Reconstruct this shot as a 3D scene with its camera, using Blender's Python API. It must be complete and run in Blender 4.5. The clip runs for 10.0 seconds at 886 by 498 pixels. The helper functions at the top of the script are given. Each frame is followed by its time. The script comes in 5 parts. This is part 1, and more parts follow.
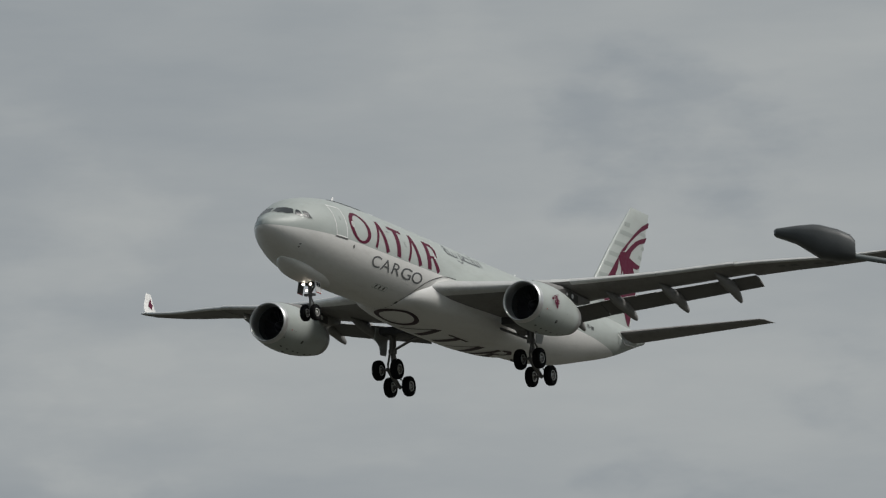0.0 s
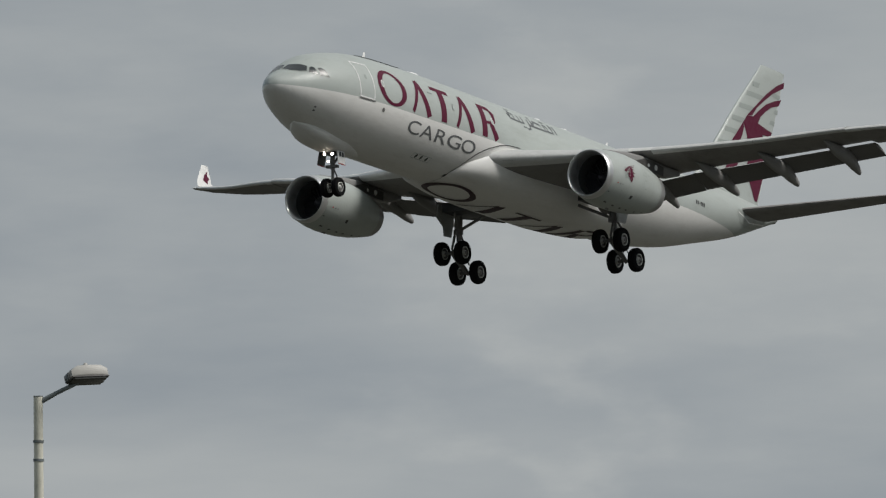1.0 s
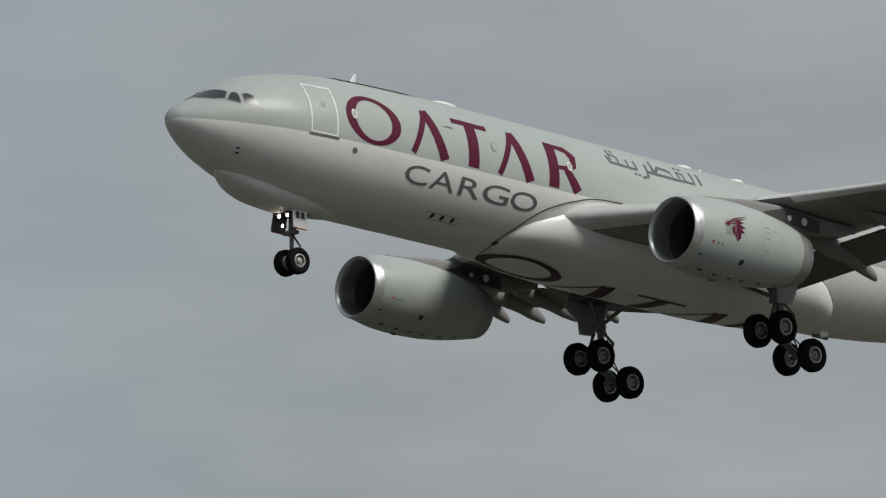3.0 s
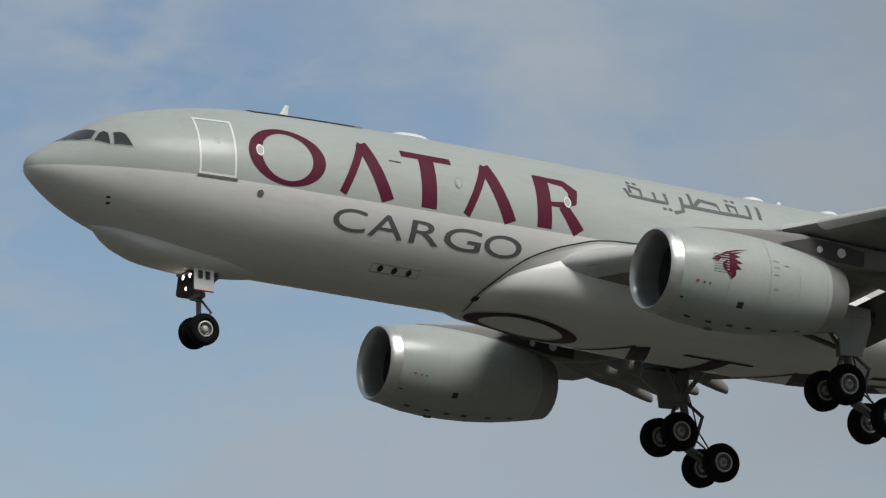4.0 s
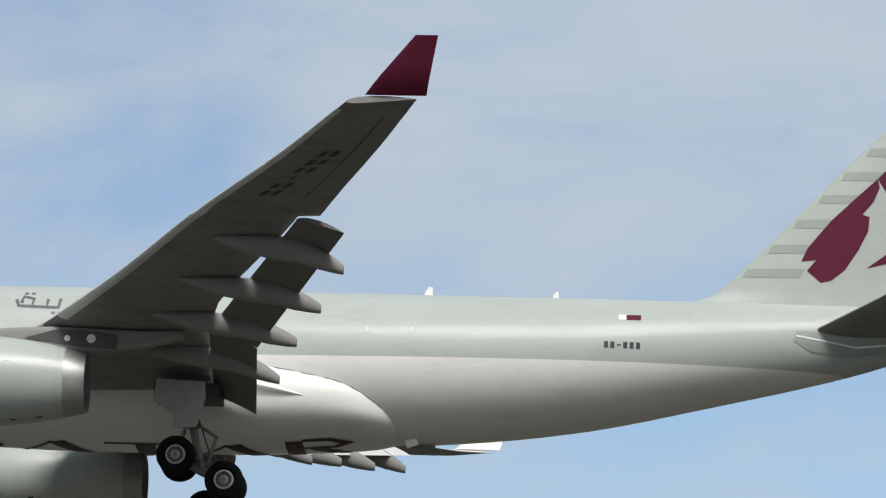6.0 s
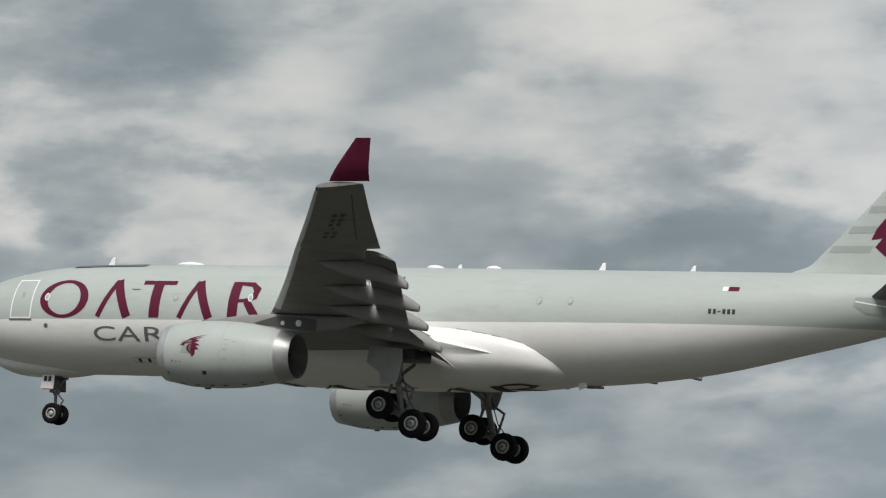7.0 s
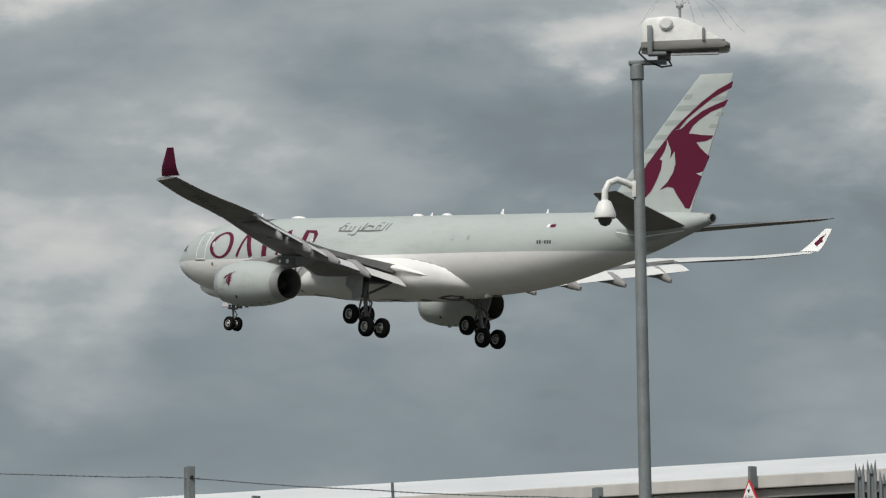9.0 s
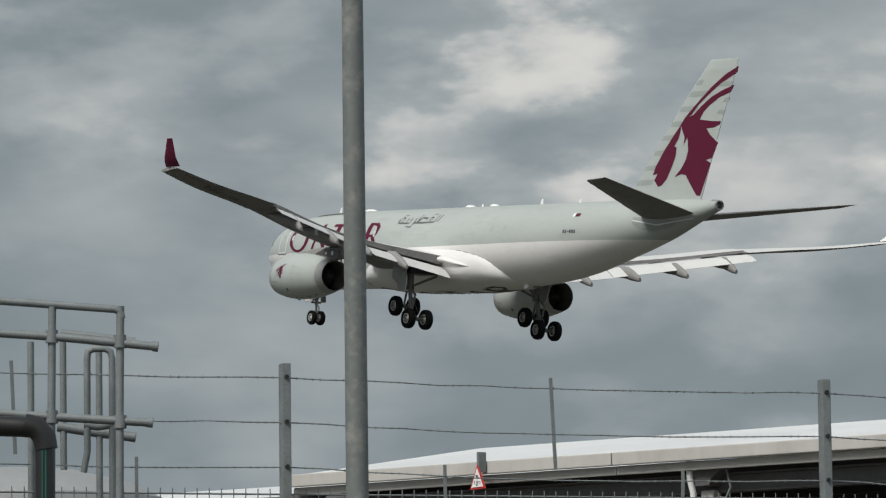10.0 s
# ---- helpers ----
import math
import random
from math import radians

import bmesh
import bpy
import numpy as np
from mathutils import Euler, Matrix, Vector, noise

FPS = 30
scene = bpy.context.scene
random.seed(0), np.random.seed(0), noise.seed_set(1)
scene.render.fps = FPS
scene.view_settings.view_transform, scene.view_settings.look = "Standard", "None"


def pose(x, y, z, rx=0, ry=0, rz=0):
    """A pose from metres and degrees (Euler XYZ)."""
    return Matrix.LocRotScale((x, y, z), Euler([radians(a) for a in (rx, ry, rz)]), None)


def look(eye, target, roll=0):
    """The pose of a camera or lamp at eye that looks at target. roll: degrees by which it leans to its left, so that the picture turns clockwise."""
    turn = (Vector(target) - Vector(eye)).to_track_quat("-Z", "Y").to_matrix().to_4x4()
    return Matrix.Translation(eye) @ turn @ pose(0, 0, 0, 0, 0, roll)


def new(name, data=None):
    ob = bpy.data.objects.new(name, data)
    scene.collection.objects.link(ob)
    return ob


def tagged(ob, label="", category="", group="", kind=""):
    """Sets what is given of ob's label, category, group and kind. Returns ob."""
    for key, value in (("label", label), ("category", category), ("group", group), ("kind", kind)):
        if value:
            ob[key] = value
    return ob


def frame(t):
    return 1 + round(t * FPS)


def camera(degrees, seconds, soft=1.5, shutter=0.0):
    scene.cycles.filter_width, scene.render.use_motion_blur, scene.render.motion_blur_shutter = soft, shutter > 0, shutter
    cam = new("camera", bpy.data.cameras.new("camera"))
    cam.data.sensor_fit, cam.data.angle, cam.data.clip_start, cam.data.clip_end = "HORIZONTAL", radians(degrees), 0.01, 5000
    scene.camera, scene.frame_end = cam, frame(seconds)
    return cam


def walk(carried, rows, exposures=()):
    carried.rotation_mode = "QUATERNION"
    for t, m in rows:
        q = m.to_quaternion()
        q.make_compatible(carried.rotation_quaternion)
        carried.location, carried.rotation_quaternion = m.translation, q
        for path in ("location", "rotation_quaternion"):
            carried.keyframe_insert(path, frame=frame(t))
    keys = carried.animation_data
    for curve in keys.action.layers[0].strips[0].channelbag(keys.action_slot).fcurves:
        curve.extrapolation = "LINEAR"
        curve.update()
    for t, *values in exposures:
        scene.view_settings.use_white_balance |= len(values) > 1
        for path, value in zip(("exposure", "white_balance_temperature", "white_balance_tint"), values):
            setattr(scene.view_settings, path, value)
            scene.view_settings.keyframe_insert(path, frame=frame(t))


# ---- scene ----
# ---------------------------------------------------------------- camera
cam = camera(10.216, 10.0, soft=1.25)
CAMERA_ROWS = [
    (0.0, (0.00, 0.00, 1.70, 96.636, 1.302, -63.447)),
    (0.5, (0.00, 0.00, 1.70, 95.502, -0.012, -60.673)),
    (1.0, (0.00, 0.00, 1.70, 95.227, 0.866, -58.414)),
    (1.5, (0.00, 0.00, 1.70, 95.945, 0.652, -54.891)),
    (2.0, (0.00, 0.00, 1.70, 96.746, 0.462, -50.455)),
    (2.5, (0.00, 0.00, 1.70, 97.687, 1.034, -45.655)),
    (3.8, (0.00, 0.00, 1.70, 99.486, 1.446, -31.597)),
    (4.0, (0.00, 0.00, 1.70, 100.223, 1.912, -28.937)),
    (4.5, (0.00, 0.00, 1.70, 102.427, 3.356, -22.248)),
    (5.0, (0.00, 0.00, 1.70, 103.444, 4.409, -14.856)),
    (5.5, (0.00, 0.00, 1.70, 103.392, 4.392, -6.974)),
    (5.7, (0.00, 0.00, 1.70, 103.437, 4.184, -3.175)),
    (6.8, (-0.03, -0.02, 1.70, 100.521, 1.839, 20.910)),
    (7.0, (-0.06, -0.03, 1.70, 99.803, 1.510, 25.384)),
    (7.5, (-0.17, -0.09, 1.70, 98.685, 2.479, 32.923)),
    (8.0, (-0.31, -0.15, 1.71, 98.552, 2.483, 41.066)),
    (8.5, (-1.16, 1.09, 1.71, 97.720, 1.476, 44.955)),
    (9.0, (-3.81, 3.99, 1.62, 97.561, 0.817, 49.180)),
    (9.5, (-6.02, 6.43, 1.80, 97.226, 1.276, 53.271)),
    (10.0, (-9.04, 8.59, 2.03, 96.956, 0.711, 57.103)),
]
# the airplane's way: nose-up approach from right to left
AIRPLANE_ROWS = [
    (0.0, (271.39, 147.31, 39.84, -0.489, 5.611, 0.000)),
    (0.5, (246.65, 146.32, 38.23, -0.489, 5.611, 0.000)),
    (1.0, (219.56, 145.32, 35.20, -0.489, 5.611, 0.000)),
    (1.5, (192.01, 146.89, 35.06, -0.292, 5.322, 0.906)),
    (2.0, (162.65, 148.73, 34.88, -0.213, 5.253, 2.046)),
    (2.5, (137.53, 149.27, 35.72, -0.215, 5.310, 2.208)),
    (3.8, (75.40, 143.61, 32.07, -0.489, 5.611, 0.000)),
    (4.0, (64.78, 142.82, 33.45, -0.489, 5.611, 0.000)),
    (4.5, (40.56, 142.66, 37.53, -0.489, 5.611, 0.000)),
    (5.0, (16.55, 155.29, 41.04, -0.489, 5.611, 0.000)),
    (5.5, (-10.84, 166.32, 41.55, -0.489, 5.611, 0.000)),
    (5.7, (-23.48, 171.42, 42.36, -0.489, 5.611, 0.000)),
    (6.8, (-109.75, 209.46, 42.92, 0.004, 5.950, 0.409)),
    (7.0, (-130.00, 217.26, 42.37, 0.216, 6.094, 0.585)),
    (7.5, (-182.24, 234.59, 43.11, 0.802, 6.487, 1.072)),
    (8.0, (-237.76, 241.02, 48.62, 1.285, 6.805, 1.474)),
    (8.5, (-273.54, 244.45, 50.16, 0.561, 5.925, 0.212)),
    (9.0, (-294.52, 230.33, 50.03, -0.638, 5.850, -0.569)),
    (9.5, (-311.35, 213.76, 48.58, -1.478, 5.573, -0.646)),
    (10.0, (-324.74, 198.56, 46.81, -1.692, 5.416, -1.003)),
]
walk(cam, [(t, pose(*v)) for t, v in CAMERA_ROWS], exposures=[(0.0, -0.36), (0.7, -0.28), (2.7, -0.3), (3.8, -0.38), (4.0, -0.37), (4.5, -0.12), (5.0, 0.1), (5.7, 0.15), (7.0, 0.05), (8.5, 0.04), (10.0, 0.0)])

# ---------------------------------------------------------------- sky and sun
SUN_AZ, SUN_EL = radians(164), radians(49)      # azimuth clockwise from +y
world = bpy.data.worlds.new("sky")
scene.world = world
world.use_nodes = True


def sky_nodes():
    nt = world.node_tree
    nt.nodes.clear()
    n, l = nt.nodes.new, nt.links.new
    out, bg = n("ShaderNodeOutputWorld"), n("ShaderNodeBackground")
    sky = n("ShaderNodeTexSky")
    sky.sky_type, sky.sun_disc, sky.sun_elevation, sky.sun_rotation = "NISHITA", False, SUN_EL, SUN_AZ
    sky.air_density, sky.dust_density = 1.0, 0.6
    co = n("ShaderNodeTexCoord")
    mp = n("ShaderNodeMapping")
    mp.inputs["Scale"].default_value = (1.0, 1.0, 2.3)
    l(co.outputs["Generated"], mp.inputs["Vector"])

    def cloud(scale, detail, rough, dist, offset):
        a = n("ShaderNodeVectorMath")
        a.operation = "ADD"
        a.inputs[1].default_value = offset
        l(mp.outputs[0], a.inputs[0])
        t = n("ShaderNodeTexNoise")
        t.inputs["Scale"].default_value, t.inputs["Detail"].default_value = scale, detail
        t.inputs["Roughness"].default_value, t.inputs["Distortion"].default_value = rough, dist
        l(a.outputs[0], t.inputs["Vector"])
        return t.outputs["Fac"]

    def math2(op, a, b, clamp=False):
        m = n("ShaderNodeMath")
        m.operation, m.use_clamp = op, clamp
        for i, v in enumerate((a, b)):
            if isinstance(v, (int, float)):
                m.inputs[i].default_value = v
            else:
                l(v, m.inputs[i])
        return m.outputs[0]

    def smooth(v, lo, hi, a=0.0, b=1.0):
        m = n("ShaderNodeMapRange")
        m.interpolation_type = "SMOOTHSTEP"
        for k, q in (("From Min", lo), ("From Max", hi), ("To Min", a), ("To Max", b)):
            m.inputs[k].default_value = q
        l(v, m.inputs["Value"])
        return m.outputs[0]

    # the cloud deck opens to the north-north-east; it is flat stratus in the east, heaped in the west
    sep = n("ShaderNodeSeparateXYZ")
    l(co.outputs["Generated"], sep.inputs[0])
    az = math2("ARCTAN2", sep.outputs[0], sep.outputs[1])
    east = smooth(az, radians(28), radians(46))
    west = smooth(math2("MULTIPLY", az, -1.0), radians(8), radians(24))
    deck = math2("ADD", east, west, True)
    mass = math2("ADD", math2("MULTIPLY", cloud(5.0, 3, 0.5, 0.2, (1.3, 0.4, 0.2)), 0.5), math2("MULTIPLY", cloud(11.0, 9, 0.6, 0.4, (0.2, 3.1, 1.7)), 0.5))
    high = smooth(sep.outputs[2], math.sin(radians(10.5)), math.sin(radians(15)), -0.05, 0.065)
    heap = math2("ADD", math2("MULTIPLY", cloud(9.0, 8, 0.47, 0.1, (4.0, 2.2, 0.9)), 0.7), math2("MULTIPLY", cloud(6.0, 2, 0.5, 0.0, (0.7, 5.0, 2.0)), 0.3))
    # the western cumulus: (azimuth, elevation, radius in degrees, brighter or darker), with ragged edges
    rag = n("ShaderNodeTexNoise")
    rag.inputs["Scale"].default_value, rag.inputs["Detail"].default_value, rag.inputs["Roughness"].default_value = 20.0, 8, 0.52
    l(mp.outputs[0], rag.inputs["Vector"])
    off, sc, warp = n("ShaderNodeVectorMath"), n("ShaderNodeVectorMath"), n("ShaderNodeVectorMath")
    off.operation, sc.operation, warp.operation = "SUBTRACT", "SCALE", "ADD"
    off.inputs[1].default_value = (0.5, 0.5, 0.5)
    sc.inputs["Scale"].default_value = 0.15
    l(rag.outputs["Color"], off.inputs[0]), l(off.outputs[0], sc.inputs[0])
    l(co.outputs["Generated"], warp.inputs[0]), l(sc.outputs[0], warp.inputs[1])
    def puffs(value, table):
        for a, e, rad, amp in table:
            d = n("ShaderNodeVectorMath")
            d.operation = "DISTANCE"
            a, e = radians(a), radians(e)
            d.inputs[1].default_value = (math.sin(a) * math.cos(e), math.cos(a) * math.cos(e), math.sin(e))
            l(warp.outputs[0], d.inputs[0])
            value = math2("ADD", value, smooth(d.outputs["Value"], radians(rad) * 0.1, radians(rad) * 1.6, amp * 0.85, 0.0))
        return value
    # billowed detail: creases between rounded heads
    crease = math2("ABSOLUTE", math2("SUBTRACT", cloud(17.0, 5, 0.45, 0.1, (2.0, 7.0, 1.1)), 0.5), 0.0)
    tone = math2("ADD", math2("MULTIPLY", math2("SUBTRACT", heap, 0.5), 1.6), 0.42)
    tone = math2("ADD", tone, math2("MULTIPLY", math2("SUBTRACT", crease, 0.07), 0.8))
    tone = smooth(puffs(tone, CUMULUS), -0.08, 1.08)
    # an old vapour trail across the blue: the great circle between two directions, faded at its ends
    ends = [Vector((math.sin(radians(a)) * math.cos(radians(e)), math.cos(radians(a)) * math.cos(radians(e)), math.sin(radians(e)))) for a, e in ((5.9, 10.8), (11.0, 11.4))]
    side = n("ShaderNodeVectorMath")
    side.operation = "DOT_PRODUCT"
    side.inputs[1].default_value = ends[0].cross(ends[1]).normalized()
    l(co.outputs["Generated"], side.inputs[0])
    trail = smooth(math2("ABSOLUTE", side.outputs["Value"], 0.0), 0.0004, 0.0034, 0.13, 0.0)
    trail = math2("MULTIPLY", trail, smooth(math2("ABSOLUTE", math2("SUBTRACT", az, radians(8.6)), 0.0), radians(2.2), radians(4.2), 1.0, 0.0))
    mass = math2("ADD", mass, trail)
    cover = smooth(puffs(math2("ADD", math2("ADD", mass, high), math2("MULTIPLY", deck, 0.36)), WISPS), 0.36, 0.64)
    ramp = n("ShaderNodeValToRGB")
    els = ramp.color_ramp.elements
    els[0].position, els[0].color = 0.0, (0.18, 0.215, 0.235, 1)
    els[1].position, els[1].color = 1.0, (0.66, 0.655, 0.63, 1)
    for p, c in ((0.3, (0.232, 0.275, 0.298, 1)), (0.65, (0.36, 0.395, 0.408, 1))):
        e = els.new(p)
        e.color = c
    l(tone, ramp.inputs[0])
    layers = n("ShaderNodeValToRGB")
    ls = layers.color_ramp.elements
    ls[0].position, ls[0].color = 0.28, (0.325, 0.365, 0.40, 1)
    ls[1].position, ls[1].color = 0.74, (0.488, 0.515, 0.52, 1)
    lay = n("ShaderNodeMapping")
    lay.inputs["Scale"].default_value = (1.0, 1.0, 4.5)
    l(co.outputs["Generated"], lay.inputs[0])
    lt = n("ShaderNodeTexNoise")
    lt.inputs["Scale"].default_value, lt.inputs["Detail"].default_value, lt.inputs["Roughness"].default_value = 6.0, 8, 0.55
    l(lay.outputs[0], lt.inputs[0]), l(puffs(lt.outputs["Fac"], STRATUS), layers.inputs[0])
    thin = n("ShaderNodeMix")
    thin.data_type = "RGBA"
    l(deck, thin.inputs[0]), l(ramp.outputs[0], thin.inputs[7])
    thin.inputs[6].default_value = (0.455, 0.525, 0.60, 1)
    flat = n("ShaderNodeMix")
    flat.data_type = "RGBA"
    l(east, flat.inputs[0]), l(thin.outputs[2], flat.inputs[6]), l(layers.outputs[0], flat.inputs[7])
    res = flat.outputs[2]
    blue = n("ShaderNodeMix")
    blue.data_type, blue.blend_type = "RGBA", "MULTIPLY"
    blue.inputs[0].default_value = 1.0
    l(sky.outputs[0], blue.inputs[6])
    blue.inputs[7].default_value = (SKYK, SKYK, SKYK, 1)
    mix = n("ShaderNodeMix")
    mix.data_type = "RGBA"
    l(cover, mix.inputs[0])
    l(blue.outputs[2], mix.inputs[6])
    l(res, mix.inputs[7])
    l(mix.outputs[2], bg.inputs[0])
    bg.inputs[1].default_value = 1.0
    l(bg.outputs[0], out.inputs[0])


SKYK = 0.11
# soft cloud masses: azimuth, elevation and radius in degrees, denser or thinner
CUMULUS = ((-18.3, 12.2, 2.2, 0.5), (-21.5, 11.9, 2.0, 0.55), (-25, 12.3, 2.5, 0.45), (-27.6, 11.0, 1.6, 0.3), (-31.5, 7.4, 1.4, -0.35),
           (-21.5, 9.6, 1.2, -0.3), (-24.2, 7.6, 1.4, 0.4), (-21.5, 7.4, 1.5, 0.4), (-29.3, 9.6, 0.9, -0.25), (-33, 10, 1.3, 0.25), (-36.8, 6.6, 1.9, -0.7), (-40.3, 10.2, 1.4, 0.5), (-41.4, 7.4, 1.9, -0.45), (-44.0, 10.1, 1.6, 0.45),
           (-49, 8.0, 1.4, -0.1), (-47.5, 8.3, 1.2, -0.25), (-53.2, 7.0, 1.6, 0.3), (-50.8, 9.6, 1.3, -0.2), (-29.5, 6.6, 1.6, 0.12), (-36.8, 8.8, 1.2, -0.2), (-37.5, 11.2, 1.8, 0.25), (-29.6, 10.7, 1.4, 0.42), (-46.2, 9.7, 1.1, 0.35), (-55.9, 9.5, 1.5, 0.7), (-54.2, 9.5, 1.1, 0.3), (-61.2, 8.9, 1.5, 0.35), (-57.0, 7.0, 1.4, 0.22))
WISPS = ((12, 15.2, 2.4, 0.16), (23.5, 14.2, 1.6, 0.06), (26.6, 11.8, 1.5, 0.14), (18, 14.8, 1.2, -0.14), (18, 10.8, 1.6, -0.14), (10.3, 11.0, 1.6, -0.16), (5.6, 15.2, 2.0, 0.16), (26.3, 12.9, 0.9, -0.16), (24.7, 9.8, 1.2, -0.14), (31, 11, 2.0, 0.14), (3.0, 11.0, 1.6, -0.12), (28.5, 8.2, 1.2, 0.14))
STRATUS = ((66.0, 7.7, 1.1, -0.26), (67.4, 4.6, 1.0, -0.2), (59.4, 6.2, 1.5, 0.22), (60.0, 3.3, 1.1, 0.22), (54.5, 5.5, 1.6, 0.1), (63.5, 8.9, 1.0, 0.1), (48.0, 4.8, 1.8, 0.1), (57.0, 7.4, 1.2, 0.08), (63.0, 4.4, 1.0, 0.1))
sky_nodes()
sun_data = bpy.data.lights.new("sun", "SUN")
sun_data.energy, sun_data.angle, sun_data.color = 3.0, radians(24), (1.0, 0.97, 0.92)
sun = new("sun", sun_data)
SUN_DIR = Vector((math.sin(SUN_AZ) * math.cos(SUN_EL), math.cos(SUN_AZ) * math.cos(SUN_EL), math.sin(SUN_EL)))
sun.matrix_world = look(SUN_DIR * 300, (0, 0, 0))

# ---------------------------------------------------------------- materials


def material(name, color, rough=0.5, metal=0.0, coat=0.0, vary=0.12, scale=3.0, bump=0.0, bump_scale=60.0, streak=(1, 1, 1), dirt=None, dirt_amount=0.0, dirt_scale=1.2, spec=0.5):
    """A procedural surface: base colour varied at two scales, roughness breakup, fine relief, and optional grime."""
    m = bpy.data.materials.new(name)
    m.use_nodes = True
    nt = m.node_tree
    n, l = nt.nodes.new, nt.links.new
    b = nt.nodes["Principled BSDF"]
    co, mp = n("ShaderNodeTexCoord"), n("ShaderNodeMapping")
    mp.inputs["Scale"].default_value = streak
    l(co.outputs["Object"], mp.inputs[0])
    t1, t2 = n("ShaderNodeTexNoise"), n("ShaderNodeTexNoise")
    t1.inputs["Scale"].default_value, t1.inputs["Detail"].default_value = scale, 5
    t2.inputs["Scale"].default_value, t2.inputs["Detail"].default_value = scale * 9, 3
    l(mp.outputs[0], t1.inputs[0]), l(mp.outputs[0], t2.inputs[0])
    add = n("ShaderNodeMath")
    add.operation = "ADD"
    l(t1.outputs["Fac"], add.inputs[0]), l(t2.outputs["Fac"], add.inputs[1])
    r = n("ShaderNodeMapRange")
    r.inputs["From Min"].default_value, r.inputs["From Max"].default_value = 0.6, 1.4
    r.inputs["To Min"].default_value, r.inputs["To Max"].default_value = 1 - vary, 1 + vary
    l(add.outputs[0], r.inputs[0])
    mul = n("ShaderNodeVectorMath")
    mul.operation = "SCALE"
    mul.inputs[0].default_value = color
    l(r.outputs[0], mul.inputs["Scale"])
    last = mul.outputs[0]
    if dirt:
        t3 = n("ShaderNodeTexNoise")
        t3.inputs["Scale"].default_value, t3.inputs["Detail"].default_value, t3.inputs["Roughness"].default_value = dirt_scale, 8, 0.65
        l(mp.outputs[0], t3.inputs[0])
        r3 = n("ShaderNodeMapRange")
        r3.inputs["From Min"].default_value, r3.inputs["From Max"].default_value, r3.inputs["To Max"].default_value = 0.5, 0.75, dirt_amount
        l(t3.outputs["Fac"], r3.inputs[0])
        mx = n("ShaderNodeMix")
        mx.data_type = "RGBA"
        l(r3.outputs[0], mx.inputs[0]), l(last, mx.inputs[6])
        mx.inputs[7].default_value = (*dirt, 1)
        last = mx.outputs[2]
    l(last, b.inputs["Base Color"])
    rr = n("ShaderNodeMapRange")
    rr.inputs["From Min"].default_value, rr.inputs["From Max"].default_value = 0.3, 0.7
    rr.inputs["To Min"].default_value, rr.inputs["To Max"].default_value = max(0.03, rough - 0.08), min(1, rough + 0.08)
    l(t1.outputs["Fac"], rr.inputs[0])
    l(rr.outputs[0], b.inputs["Roughness"])
    b.inputs["Metallic"].default_value, b.inputs["Coat Weight"].default_value = metal, coat
    b.inputs["Coat Roughness"].default_value = 0.12
    b.inputs["Specular IOR Level"].default_value = spec
    if bump:
        t4, bp = n("ShaderNodeTexNoise"), n("ShaderNodeBump")
        t4.inputs["Scale"].default_value = bump_scale
        l(mp.outputs[0], t4.inputs[0]), l(t4.outputs["Fac"], bp.inputs["Height"])
        bp.inputs["Strength"].default_value, bp.inputs["Distance"].default_value = bump, 0.01
        l(bp.outputs[0], b.inputs["Normal"])
    return m


def two_tone(name, upper, lower, z_line):
    """Hull paint: one colour above a line that rises a little aft from z_line at the nose, another below it, with oil streaks and skin seams."""
    m = material(name, lower, 0.42, coat=0.1, vary=0.04, scale=0.8, streak=(0.25, 1, 1), dirt=(0.30, 0.27, 0.23), dirt_amount=0.2, dirt_scale=1.6, spec=0.3)
    nt = m.node_tree
    n, l = nt.nodes.new, nt.links.new
    b = nt.nodes["Principled BSDF"]
    old = b.inputs["Base Color"].links[0].from_socket
    co, sp = n("ShaderNodeTexCoord"), n("ShaderNodeSeparateXYZ")
    l(co.outputs["Object"], sp.inputs[0])
    st = n("ShaderNodeMath")
    st.operation = "GREATER_THAN"
    st.inputs[1].default_value = z_line
    rise = n("ShaderNodeMath")
    rise.operation = "MULTIPLY_ADD"
    rise.inputs[1].default_value = -0.010
    l(sp.outputs[0], rise.inputs[0]), l(sp.outputs[2], rise.inputs[2])
    l(rise.outputs[0], st.inputs[0])
    tint = n("ShaderNodeMix")
    tint.data_type, tint.blend_type = "RGBA", "MULTIPLY"
    l(st.outputs[0], tint.inputs[0]), l(old, tint.inputs[6])
    tint.inputs[7].default_value = tuple(u / w for u, w in zip(upper, lower)) + (1,)
    # barrel joints every 4.6 m
    seam = n("ShaderNodeMath")
    seam.operation = "PINGPONG"
    seam.inputs[1].default_value = 2.3
    l(sp.outputs[0], seam.inputs[0])
    lt = n("ShaderNodeMath")
    lt.operation = "LESS_THAN"
    lt.inputs[1].default_value = 0.008
    l(seam.outputs[0], lt.inputs[0])
    dark = n("ShaderNodeMix")
    dark.data_type, dark.blend_type = "RGBA", "MULTIPLY"
    f = n("ShaderNodeMath")
    f.operation = "MULTIPLY"
    f.inputs[1].default_value = 0.12
    l(lt.outputs[0], f.inputs[0])
    l(f.outputs[0], dark.inputs[0]), l(tint.outputs[2], dark.inputs[6])
    dark.inputs[7].default_value = (0.35, 0.35, 0.35, 1)
    l(dark.outputs[2], b.inputs["Base Color"])
    return m


